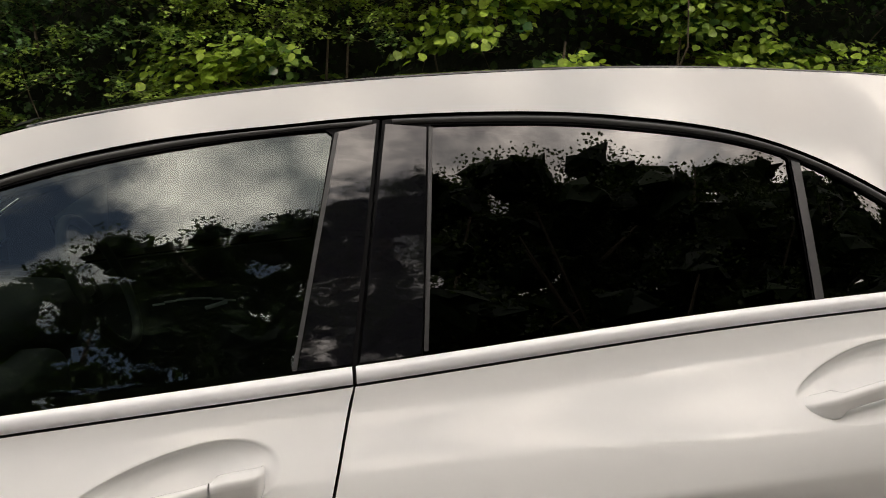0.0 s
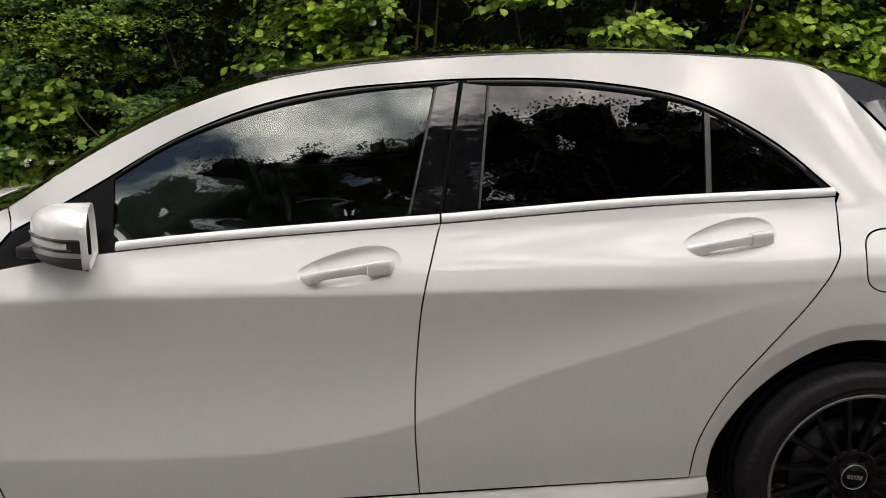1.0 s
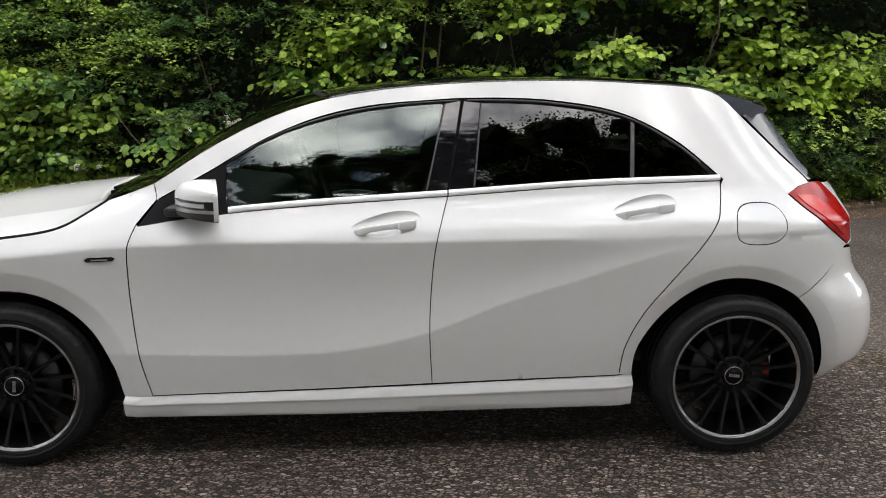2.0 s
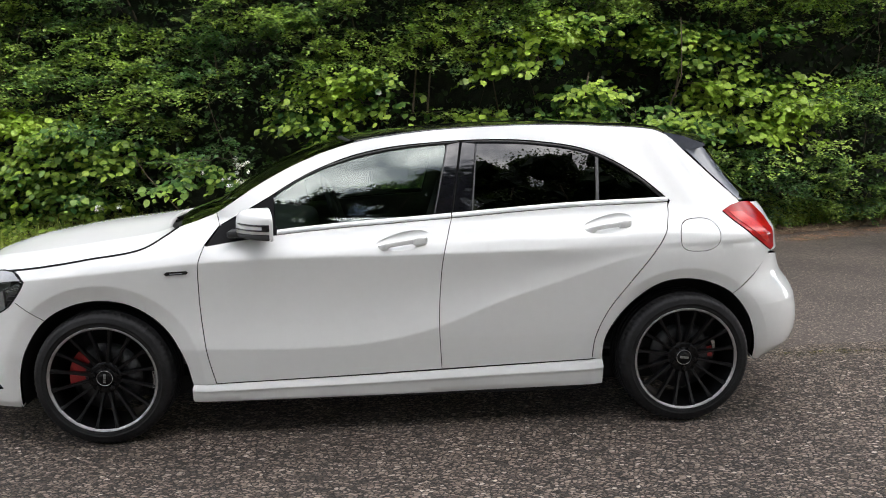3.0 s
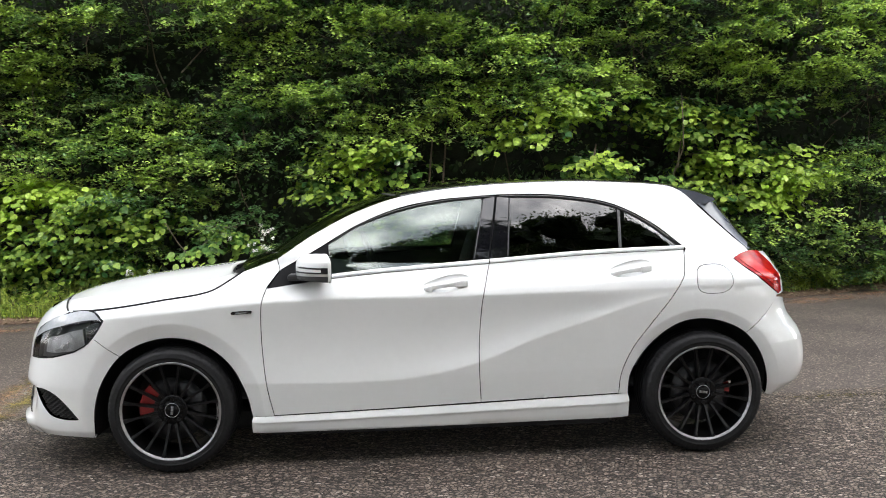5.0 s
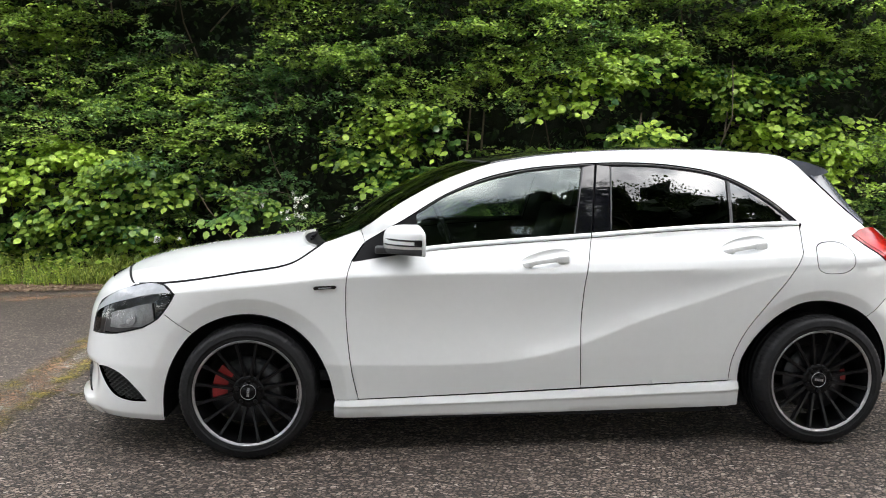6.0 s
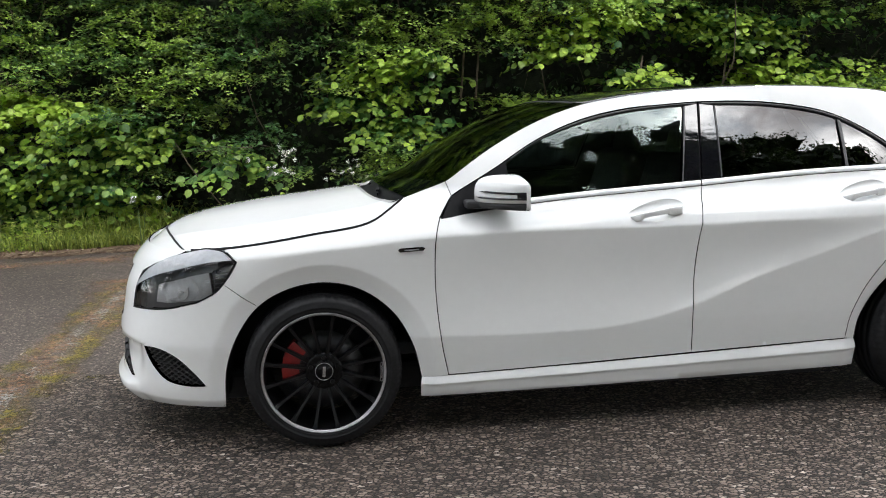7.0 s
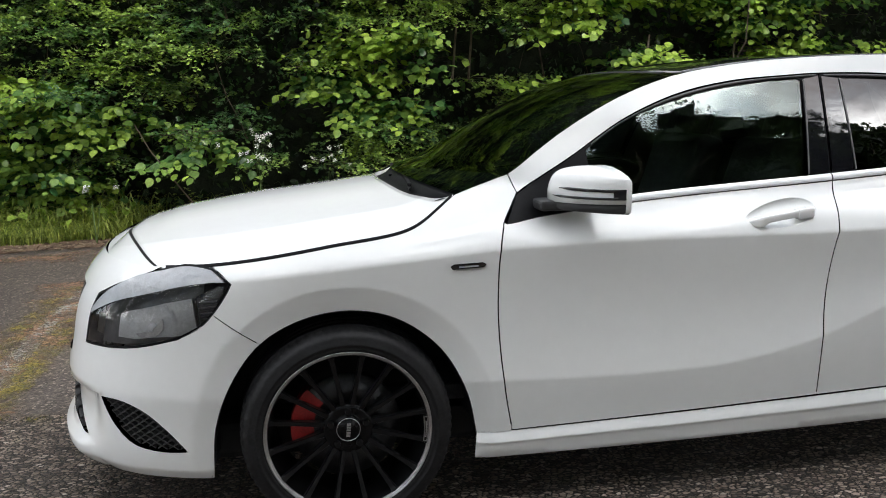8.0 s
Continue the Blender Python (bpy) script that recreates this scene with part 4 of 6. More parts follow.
    # wheel arch liners
    for ax, arch in zip(AXLES, (ARCH_F, ARCH_R)):
        g = np.array([[side_point(skin_s(x, z), z, sign) * [1, 0, 1] + [0, YC + sign * y, 0] for y in (float(YC - side_point(skin_s(x, z), z)[1]) - .008, .74, .55, .42)] for x, z in arch * 1.0 + (arch - [ax, .30]) * .022])
        g = np.concatenate([g, np.repeat(np.array([[[ax, YC + sign * .42, .30]]]), len(g), 0)], 1)
        patch("arch_liner", g, BLACK_PLASTIC, car, "black wheel arch liner")

# ---- the car: bonnet, screen, roof ----
edge_s = np.r_[np.linspace(skin_s(-.745, .79) - .0, skin_s(-.52, .802), 24), HOOD[1:, 0]]
hx = np.linspace(-.735, .350, 60)
ze = np.interp(hx, np.r_[-.76, HOOD[:, 0]], np.r_[.79, HOOD[:, 1]])
zc_ = cubic([-.745, -.70, -.6, -.4, 0, .2, .36], [.795, .835, .872, .912, .962, .985, .995], hx)


def top_z(x, q):
    a, b = np.interp(x, hx, ze), np.interp(x, hx, zc_)
    p = abs(q)
    ridge = np.clip((p - .42) / .34, 0, 1) ** 2 if p < .76 else (1 - p) / .24
    return a + max(b - a, 0.004) * (1 - p ** 2.2) + .011 * ridge * np.interp(x, [-.70, -.50, .15, .34], [0, 1, 1, .3])


def top_w(x):
    z = float(np.interp(x, hx, ze))
    return YC - side_point(skin_s(x, z), z)[1]


def hood_rear(q):
    return .350 - .152 * (1 - q * q) ** 0.9


def hood_front(q):
    return -.53 - .185 * (1 - q * q) ** 0.8


fs = np.sort(np.r_[np.linspace(-1, 1, 45), [k * q for k in (-1, 1) for q in (.745, .76, .775)]])
grid_n = [[(x, YC + .998 * top_w(x) * q, top_z(x, q)) for q in fs for x in [-.738 + (hood_front(q) + .738) * r]] for r in np.linspace(0, 1, 16)]
lip_ = [[(-.738 - d * (1 - abs(q) ** 2.6), YC + .998 * top_w(-.738) * q, top_z(-.738, q) - e) for q in fs] for d, e in ((.058, .040), (.050, .018), (.030, .006))]
patch("nose_panel", lip_ + grid_n, WHITE, car)
grid_b = [[(x, YC + (top_w(x) - .008) * q, top_z(x, q) - .001) for q in fs for x in [hood_front(q) + .005 + (hood_rear(q) - hood_front(q) - .005) * r]] for r in np.linspace(0, 1, 46)]
grid_b = np.array(grid_b)
rim = np.array([0, 0, -.015])
grid_b = np.concatenate([grid_b[:1] + rim, grid_b, grid_b[-1:] + rim], 0)
grid_b = np.concatenate([grid_b[:, :1] + rim, grid_b, grid_b[:, -1:] + rim], 1)
patch("bonnet", grid_b, WHITE, car)

# black ribbons painted in as the shade of the gap along the bonnet's sides
for sgn in (-1, 1):
    rows = []
    for x in np.linspace(-.50, .345, 60):
        w, z = top_w(x), top_z(x, 1.0)
        rows.append([(x, YC + sgn * (w - .009), z + .004), (x, YC + sgn * (w - .003), z + .0075), (x, YC + sgn * (w - .001), z - .003)])
    patch("shut_line_shade", rows, BLACK_TRIM, car)

# a black ribbon likewise stands in for shade in the front gap
rows = []
for q in np.linspace(-1, 1, 61):
    x, w = hood_front(q), top_w(hood_front(q)) - .004
    rows.append([(x - .002, YC + w * q, top_z(x - .002, q) + .0012), (x + .003, YC + w * q, top_z(x + .003, q) + .0016), (x + .008, YC + w * q, top_z(x + .008, q) + .0006)])
patch("shut_line_shade", rows, BLACK_TRIM, car)

rail3 = side_point(RAIL_TOP[:, 0], RAIL_TOP[:, 1])
mirror_y = lambda p: np.asarray(p) * [1, -1, 1] + [0, 2 * YC, 0]
HEADER_X = 1.16
ia = int(np.searchsorted(RAIL_TOP[:, 0], HEADER_X))
foot = np.array([(.357, .986), (.43, 1.013), (.49, 1.034)])
near_a = np.vstack([side_point(skin_s(foot[:, 0], foot[:, 1]), foot[:, 1]), rail3[:ia + 1]])
v = np.linspace(0, 1, 33)
arc = lambda a, dx, dz: np.stack([a[0] + dx * (1 - (2 * v - 1) ** 2), a[1] + (2 * YC - 2 * a[1]) * v, a[2] + dz * (1 - (2 * v - 1) ** 2)], 1)
screen = coons(near_a, mirror_y(near_a), arc(near_a[0], -.09, .022), arc(near_a[-1], -.10, .022))
windscreen = patch("windscreen", screen, SCREEN_GLASS, car, "raked windscreen glass")
if np.mean([p.normal.z for p in windscreen.data.polygons]) < 0:
    windscreen.data.flip_normals()
ib = int(np.searchsorted(RAIL_TOP[:, 0], 2.71))
near_b = rail3[ia:ib + 1]
roof = coons(near_b, mirror_y(near_b), arc(near_b[0], -.10, .022), arc(near_b[-1], .10, .022)) - [0, 0, .004]
patch("roof", roof, BLACK_GLOSS, car, "glossy black panoramic roof", thick=0.01)
head_ = arc(near_a[-1], -.10, .022)[2:-2]
patch("header_strip", [head_ + d for d in ([-.020, 0, -.010], [-.018, 0, -.0035], [.0, 0, .002], [.028, 0, .003], [.030, 0, -.003])], BLACK_TRIM, car, "black strip between windscreen and roof")
# cowl and wipers
cowl_b = arc(near_a[0], -.09, .022)
qv = 2 * v - 1
cowl_f = np.array([(hood_rear(q), YC + .97 * top_w(hood_rear(q)) * q, top_z(hood_rear(q), q)) for q in qv])
cowl = np.stack([cowl_f + [-.03, 0, -.012], cowl_f + [-.006, 0, -.014], cowl_f + [.01, 0, -.03], cowl_b * .6 + cowl_f * .4 + [0, 0, -.02], cowl_b + [0, 0, -.010], cowl_b + [.03, 0, .004]], 0)
patch("cowl", cowl, BLACK_TRIM, car, "black plastic cowl below the windscreen")
for a, b in (((.262, -.40), (.30, .05)), ((.25, .02), (.315, .48))):
    p, q = Vector((a[0], YC + a[1], .990)), Vector((b[0], YC + b[1], 1.004))
    w = bmesh.new()
    d = (q - p)
    rot = d.to_track_quat("X", "Z").to_matrix().to_4x4()
    box(w, (p + q) / 2, (d.length, .014, .010), .003, rot)
    box(w, (p + q) / 2 + Vector((0, 0, -.012)), (d.length * 1.15, .006, .012), .001, rot)
    part("wiper", w, BLACK_TRIM, car)
# roof spoiler
sp = []
for q in np.linspace(-1, 1, 31):
    y, c = YC + q * .478, 1 - q * q
    sp.append([(2.705, y * .985, 1.372 + .022 * c), (2.80 + .05 * c, y, 1.352 + .030 * c), (2.905 + .10 * c, y, 1.314 + .040 * c), (2.915 + .10 * c, y, 1.303 + .04 * c), (2.90 + .10 * c, y, 1.294 + .04 * c), (2.79, y, 1.268 + .03 * c), (2.705, y, 1.33)])
ob = patch("spoiler", sp, BLACK_GLOSS, car, "glossy black roof spoiler")
ob.data.polygons.foreach_set("use_smooth", [False] * len(ob.data.polygons))
for q, row in ((0, sp[0]), (1, sp[-1])):
    me = mesh_of("spoiler_end", row, [tuple(range(len(row)))], False)
    link("spoiler_end", me, WING_SKY, ob)
# underbody
for nm, c_, s_ in (("underbody", (1.20, YC, .185), (3.60, 1.12, .13)), ("sill_pan", (1.35, YC, .190), (1.80, 1.46, .13)), ("undertray", (-.56, YC, .20), (.34, 1.30, .08))):
    ub = bmesh.new()
    box(ub, c_, s_, .03)
    part(nm, ub, DARK_SHELL, car)

# ---- the car: handles, mirrors, badge ----
def handle(parent, x0, x1, z0, z1, sign):
    """A pull bar on two feet, with a lock cap at its rear end."""
    n = 48
    t = np.linspace(0, 1, n)
    xs, zs = x0 + (x1 - x0) * t, z0 - .004 + (z1 - z0) * t + .004 * np.sin(np.pi * t)
    base = side_point(np.array([x0 - .03, x1 + .03]), np.array([z0 - .004, z1 + .004]), sign)
    line = base[0] + (base[1] - base[0]) * ((xs - x0 + .03) / (x1 - x0 + .06))[:, None]
    tip = np.clip(t / .16, 0, 1) ** 0.55
    end = np.clip((1 - t) / .035, 0, 1) ** 0.45
    out = -.012 + .032 * tip * (.35 + .65 * end)
    # the top edge is nearly straight; the bottom edge drops over the feet
    up = .003 + (.0095 + .004 * np.clip((t - .60) / .2, 0, 1)) * tip * (.5 + .5 * end)
    feet = np.clip((.24 - t) / .05, 0, 1) + np.clip((t - .70) / .05, 0, 1)
    dn = .003 + (.0075 + .0075 * np.clip(feet, 0, 1) ** .8) * np.clip(t / .10, 0, 1) ** .6 * (.45 + .55 * end)
    f = lambda c: np.sign(c) * abs(c) ** 0.55
    rings = []
    for i in range(n):
        deep = .010 if feet[i] < .5 else .034
        ring = []
        for k in range(20):
            a = 2 * np.pi * (k + .5) / 20
            c, d = np.cos(a), np.sin(a)
            ring.append(np.array([xs[i], line[i][1] + sign * (out[i] + (.008 if c > 0 else deep) * f(c)), zs[i] + (up[i] if d > 0 else dn[i]) * f(d)]))
        rings.append(ring + [ring[0]])
    rings.append([np.mean(rings[-1], 0)] * 21)
    cut_ = int(n * .73)
    ob = patch("door_handle", rings[:cut_], WHITE, parent)
    patch("handle_cap", np.array(rings[cut_ - 1:]) + [.0022, 0, 0], WHITE, ob)
    return ob


def door_mirror(sign):
    m = new("door_mirror")
    m.parent = car
    m.location = -car.location
    zs, zb = .970, .942                       # split line and underside
    xr = lambda y: .752 + .270 * (y - .785)   # the rear opening is turned to the driver
    xf = lambda y: cubic([.785, .82, .87, .92, .955, .975, .985], [.628, .624, .636, .672, .716, .755, .796], y)
    zt = lambda y: cubic([.785, .80, .85, .90, .95, .985], [1.042, 1.058, 1.074, 1.071, 1.056, 1.040], y)
    ys = np.r_[.785, .792, np.linspace(.80, .95, 13), .962, .970, .977, .982, .985]

    def shell(quarter, top):
        rows = []
        for y in ys:
            q = []
            for a in quarter:
                c, d = abs(np.sin(a)) ** (2 / 4.5), abs(np.cos(a)) ** (2 / 4.5)
                q.append((xr(y) - (xr(y) - xf(y)) * c * (1 if top else .985), YC + sign * (y - (0 if top else .003)), zs + (zt(y) - zs) * d if top else zs - (zs - zb) * d))
            rows.append(q)
        rows = [[(xr(ys[0]), YC + sign * ys[0], zs + (.03 if top else -.015))] * len(quarter)] + rows
        rows.append([(xr(ys[-1]), YC + sign * ys[-1], p[2]) for p in rows[-1]])
        return np.array(rows)

    patch("mirror_cap", shell(np.linspace(0, np.pi / 2, 18), True), WHITE, m, "white mirror cap", thick=0.002)
    patch("mirror_base", shell(np.linspace(np.pi / 2, 0, 12), False), BLACK_PLASTIC, m, "black lower shell", thick=0.002)
    # frame round the glass
    loop = [(y, zb - .001) for y in (.80, .85, .90, .95, .978)] + [(.986, zb + .004)] + [(.988, z) for z in (.96, .99, 1.02)] + [(.986, 1.036)] + [(y, float(zt(y)) + .001) for y in (.97, .94, .90, .85, .81)] + [(.792, 1.035), (.790, .99), (.792, .950)]
    loop = np.array(loop + loop[:1])
    mid = loop[:-1].mean(0)
    rows = []
    for dx, k in ((-.012, 1.0), (-.009, 1.008), (.003, 1.008), (.005, 1.0), (.004, .95), (-.004, .93)):
        q = mid + (loop - mid) * k
        rows.append(np.stack([xr(q[:, 0]) + dx, YC + sign * q[:, 0], q[:, 1]], 1))
    patch("mirror_rim", rows, WHITE, m, "white rear rim of the housing")
    g = np.array([[(float(xr(y)) - .003, YC + sign * y, z) for z in np.linspace(.942, float(zt(y)) - .004, 6)] for y in np.linspace(.795, .984, 8)])
    patch("mirror_glass", g, material_mirror, m, "silvered mirror glass")
    b = bmesh.new()
    box(b, (.65, YC + sign * .795, .957), (.13, .12, .032), .010)
    part("mirror_foot", b, BLACK_PLASTIC, m)
    # turn signal: two dark slits that run round the cap into a block
    for za, zb_, hw, last in ((1.008, 1.014, .0042, .872), (.986, .990, .0036, .845)):
        yy = np.linspace(.9855, last, 22)
        x, z0 = xf(yy), np.linspace(za, zb_, 22)
        w = hw * np.clip((yy - last) / .03, .25, 1)
        tx, ty = np.gradient(x), np.gradient(yy)
        nl = np.hypot(tx, ty)
        nx, ny = -np.abs(ty / nl), np.abs(tx / nl)
        rows = [np.stack([x + nx * .0025, YC + sign * (yy + ny * .0025), z0 + k * w], 1) for k in (-1, 0, 1)]
        patch("turn_signal", rows, BLACK_GLOSS, m, "dark slit turn signal", thick=0.002)
    t = bmesh.new()
    box(t, (.779, YC + sign * .980, .998), (.036, .010, .030), .002, Matrix.Rotation(radians(18 * sign), 4, "Z"))
    part("signal_block", t, BLACK_GLOSS, m, "dark end of the turn signal")
    return m


material_mirror = material("mirror_silver", (0.9, 0.9, 0.9), 0.02, metal=1.0)
for sign in (-1, 1):
    doors = [o for o in car.children if o.name.startswith(("front_door", "rear_door"))]
    pick = [o for o in doors if (o.name.endswith(".001")) == (sign == 1)]
    for d in pick:
        if d.name.startswith("front_door"):
            handle(d, 1.258, 1.484, .889, .915, sign)
        else:
            handle(d, 2.218, 2.448, .938, .962, sign)
    door_mirror(sign)
    panel("fender_badge", np.array([(.312, .785), (.405, .789), (.412, .798), (.402, .803), (.316, .800), (.306, .793)]), BLACK_GLOSS, car, sign=sign, off=0.006, depth=0.006, gap=0, step=0.01, lines=[], label="small dark badge plate")
    badge = [o for o in car.children if o.name.startswith("fender_badge")][-1]
    panel("badge_bar", np.array([(.330, .7905), (.388, .7925), (.388, .7970), (.330, .7955)]), LAMP_PALE, badge, sign=sign, off=0.0075, depth=0.002, gap=0, step=0.01, lines=[], label="plain grey bar on the badge")

# ---- the car: wheels ----
def wheel(ax, sign, front):
    w = new("wheel")
    w.parent = car
    c = Vector((ax, YC + sign * 0.885, 0.313))
    w.location = c - car.location
    R = 0.314
    def wl(name, mesh, m, label=""):
        ob = new(name, mesh)
        mesh.materials.append(m)
        ob.parent = w
        if label:
            ob["label"] = label
        return ob
    s = -sign   # inward along y
    prof = [(.238, .012), (.246, .004), (.256, .000), (.268, -.004), (.285, -.003), (.298, .004), (.306, .016), (.311, .030), (.3125, .05)]
    tread = []
    for k in range(4):
        y0 = .052 + k * .040
        tread += [(.314, y0), (.314, y0 + .031), (.307, y0 + .032), (.307, y0 + .039)]
    prof += tread + [(.311, .214), (.30, .228), (.27, .232), (.24, .215)]
    ribs = [(.250, .002), (.2535, -.0015), (.2565, .0005), (.2645, -.0025), (.2675, -.0055), (.2705, -.0030)]
    prof = prof[:2] + ribs + prof[4:]
    v_, f_ = lathe([(r, y * s) for r, y in prof], 216)
    k_ = len(prof)
    for i in range(216):
        if i % 3 == 0:      # notches between the shoulder blocks
            for j in range(9, 13):
                x, y, z = v_[i * k_ + j]
                g = 1 - (.0035 if j < 12 else .005) / math.hypot(x, z)
                v_[i * k_ + j] = (x * g, y, z * g)
    wl("tyre", mesh_of("tyre", v_, f_), RUBBER, "low-profile tyre with fine tread")
    v_, f_ = lathe([(r, y * s) for r, y in [(.2345, .030), (.2350, .008), (.2385, .004), (.2400, .0055), (.2410, .003), (.2450, .001), (.2465, .004), (.247, .012)]], 96)
    wl("rim_lip", mesh_of("rim_lip", v_, f_), LIP, "machined bright rim lip")
    v_, f_ = lathe([(r, y * s) for r, y in [(.2365, .008), (.228, .03), (.222, .09), (.218, .20)]], 72)
    wl("rim_barrel", mesh_of("rim_barrel", v_, f_), RIM_BLACK)
    b = bmesh.new()
    vs = []
    for r, y, hw, dp in ((.050, .042, .0095, .034), (.085, .037, .0085, .032), (.12, .032, .0070, .028), (.17, .023, .0068, .024), (.222, .013, .0085, .024), (.2365, .007, .0125, .024)):
        ring = [(-hw * .7, y), (hw * .7, y), (hw, y + .005), (hw * .8, y + dp), (-hw * .8, y + dp), (-hw, y + .005)]
        vs.append([b.verts.new((r, yy * s, o)) for o, yy in ring])
    for p, q in zip(vs, vs[1:]):
        for k in range(6):
            b.faces.new((p[k], p[(k + 1) % 6], q[(k + 1) % 6], q[k]))
    me = bpy.data.meshes.new("spoke")
    b.to_mesh(me)
    b.free()
    me.materials.append(RIM_BLACK)
    for i in range(16):
        ob = new("spoke", me)
        ob.parent = w
        ob.rotation_euler = (0, 2 * math.pi * (i + 0.5) / 16, 0)
    v_, f_ = lathe([(r, y * s) for r, y in [(.0, .030), (.034, .030), (.037, .033), (.039, .040), (.050, .039), (.066, .037), (.074, .040), (.076, .050), (.076, .08)]], 48)
    wl("hub", mesh_of("hub", v_, f_), HUB_BLACK, "glossy black wheel hub")
    v_, f_ = lathe([(r, y * s) for r, y in [(.0335, .030), (.0340, .0285), (.0355, .0285), (.0360, .031)]], 48)
    wl("cap_ring", mesh_of("cap_ring", v_, f_), LIP, "thin grey ring of the centre cap")
    b = bmesh.new()
    for k, (x, hw, hh) in enumerate(((-.016, .004, .006), (-.007, .003, .006), (.001, .0025, .006), (.009, .003, .006), (.018, .004, .006))):
        box(b, (x, .0285 * s, .0), (hw * 2, .002, hh * 2), .0005)
    rot = Matrix.Rotation(radians(95 if front else 8), 3, "Y")
    bmesh.ops.rotate(b, verts=b.verts, cent=(0, 0, 0), matrix=rot)
    me = bpy.data.meshes.new("cap_mark")
    b.to_mesh(me)
    b.free()
    wl("cap_mark", me, LIP, "plain silver bars on the cap")
    for i in range(5):
        a = 2 * math.pi * i / 5 + (0.3 if front else 1.0)
        b = bmesh.new()
        bmesh.ops.create_cone(b, cap_ends=True, segments=10, radius1=.0105, radius2=.009, depth=.018,
                              matrix=Matrix.Translation((.055 * math.cos(a), .034 * s, .055 * math.sin(a))) @ Matrix.Rotation(radians(90), 4, "X"))
        me = bpy.data.meshes.new("wheel_bolt")
        b.to_mesh(me)
        b.free()
        wl("wheel_bolt", me, RIM_BLACK)
    if front:
        for nm, r0, r1, a1, dy, m_ in (("rim_plate", .2235, .2335, .17, .005, LIP), ("plate_face", .2250, .2320, .16, .0042, RIM_BLACK), ("plate_bar", .2270, .2300, .11, .0036, LIP)):
            arc_ = np.linspace(-.03 - a1, -.03 + a1, 12)
            q = [[(r * math.cos(t_), (dy + .012 * (k_ == 0)) * s, r * math.sin(t_)) for t_ in arc_] for k_, r in ((0, r0), (1, r0), (1, r1), (0, r1))]
            v_ = [p for row in q for p in row]
            f_ = [(i * 12 + j, i * 12 + j + 1, (i + 1) * 12 + j + 1, (i + 1) * 12 + j) for i in range(3) for j in range(11)]
            wl(nm, mesh_of(nm, v_, f_, False), m_, {"rim_plate": "small plate on the rim's edge", "plate_bar": "plain grey bar on the plate"}.get(nm, ""))
    v_, f_ = lathe([(r, y * s) for r, y in [(.075, .075), (.08, .072), (.158, .072), (.160, .078), (.160, .092), (.158, .098), (.08, .098)]], 64)
    wl("brake_disc", mesh_of("brake_disc", v_, f_), STEEL, "worn steel brake disc")
    b = bmesh.new()
    a0 = math.pi - .28 if front else 0.1
    n = 10
    prev = None
    for i in range(n + 1):
        a = a0 + (i / n - 0.5) * (1.05 if front else 0.36)
        r1, r2 = (.100, .168) if front else (.130, .152)
        cur = [b.verts.new((r * math.cos(a), y * s, r * math.sin(a))) for r, y in ((r1, .070), (r2, .066), (r2, .115), (r1, .115))]
        if prev:
            for k in range(4):
                b.faces.new((prev[k], prev[(k + 1) % 4], cur[(k + 1) % 4], cur[k]))
        else:
            b.faces.new(cur[::-1])
        prev = cur
    b.faces.new(prev)
    bmesh.ops.bevel(b, geom=[e for e in b.edges if len(e.link_faces) == 2 and e.calc_face_angle(0) > 0.6], offset=.006, segments=2, affect="EDGES")
    me = bpy.data.meshes.new("brake_caliper")
    b.to_mesh(me)
    b.free()
    wl("brake_caliper", me, RED_CALIPER, "red brake caliper")


for ax in AXLES:
    for sign in (-1, 1):
        wheel(ax, sign, ax == 0.0)

# ---- the car: cabin ----
for sign in (-1, 1):
    liner = np.vstack([[(.62, .93)], RAIL_TOP[6:-2] - [0, .012], [(2.78, 1.25), (2.95, 1.08), (2.9, 1.0)], BELT[::-1] - [0, .03]])
    fg = shrink(front_glass, -.004)
    panel("cabin_trim", liner, DASH, car, holes=[fg, shrink(rear_glass, -.004), shrink(quarter_glass, -.004)], sign=sign, off=-0.035, depth=0, step=0.05, lines=[], gap=0.0)
    card = np.vstack([[(.60, .30), (2.25, .34), (2.6, .75), (2.6, 1.02)], BELT[::-1] + [0, .004], [(.55, .8)]])
    panel("door_card", card, DASH, car, sign=sign, off=-0.075, depth=0, step=0.06, lines=[], gap=0.0)
    b = bmesh.new()
    for i in range(7):
        x = 1.06 + .035 * i
        box(b, (x, YC + sign * .690, .835 - .012 * (i / 3 - 1) ** 2), (.037, .006, .006), .002, Matrix.Rotation(radians(1.5 * (i - 3)), 4, "Y"))
    box(b, (1.23, YC + sign * .685, .812), (.07, .012, .012), .004, Matrix.Rotation(radians(-14), 4, "Y"))
    part("inner_handle", b, CHROME, car, "bright inner door handle")
    for x, dz in ((1.30, 0),):
        st = new("seat")
        st.parent = car
        st.location = Vector((x, YC + sign * .36, 0)) - car.location
        for nm, c, sz, rot in (("cushion", (0, 0, .50), (.50, .48, .16), -8), ("backrest", (.30, 0, .82), (.14, .48, .62), 18), ("headrest", (.41, 0, 1.17), (.09, .26, .17), 14)):
            q = bmesh.new()
            box(q, c, sz, .05, Matrix.Rotation(radians(rot), 4, "Y"), 4)
            me = bpy.data.meshes.new(nm)
            q.to_mesh(me)
            q.free()
            me.polygons.foreach_set("use_smooth", [True] * len(me.polygons))
            o = new(nm, me)
            me.materials.append(UPHOLSTERY)
            o.parent = st
q = bmesh.new()
box(q, (2.32, YC, .52), (.50, 1.24, .18), .06, Matrix.Rotation(radians(-8), 4, "Y"), 3)
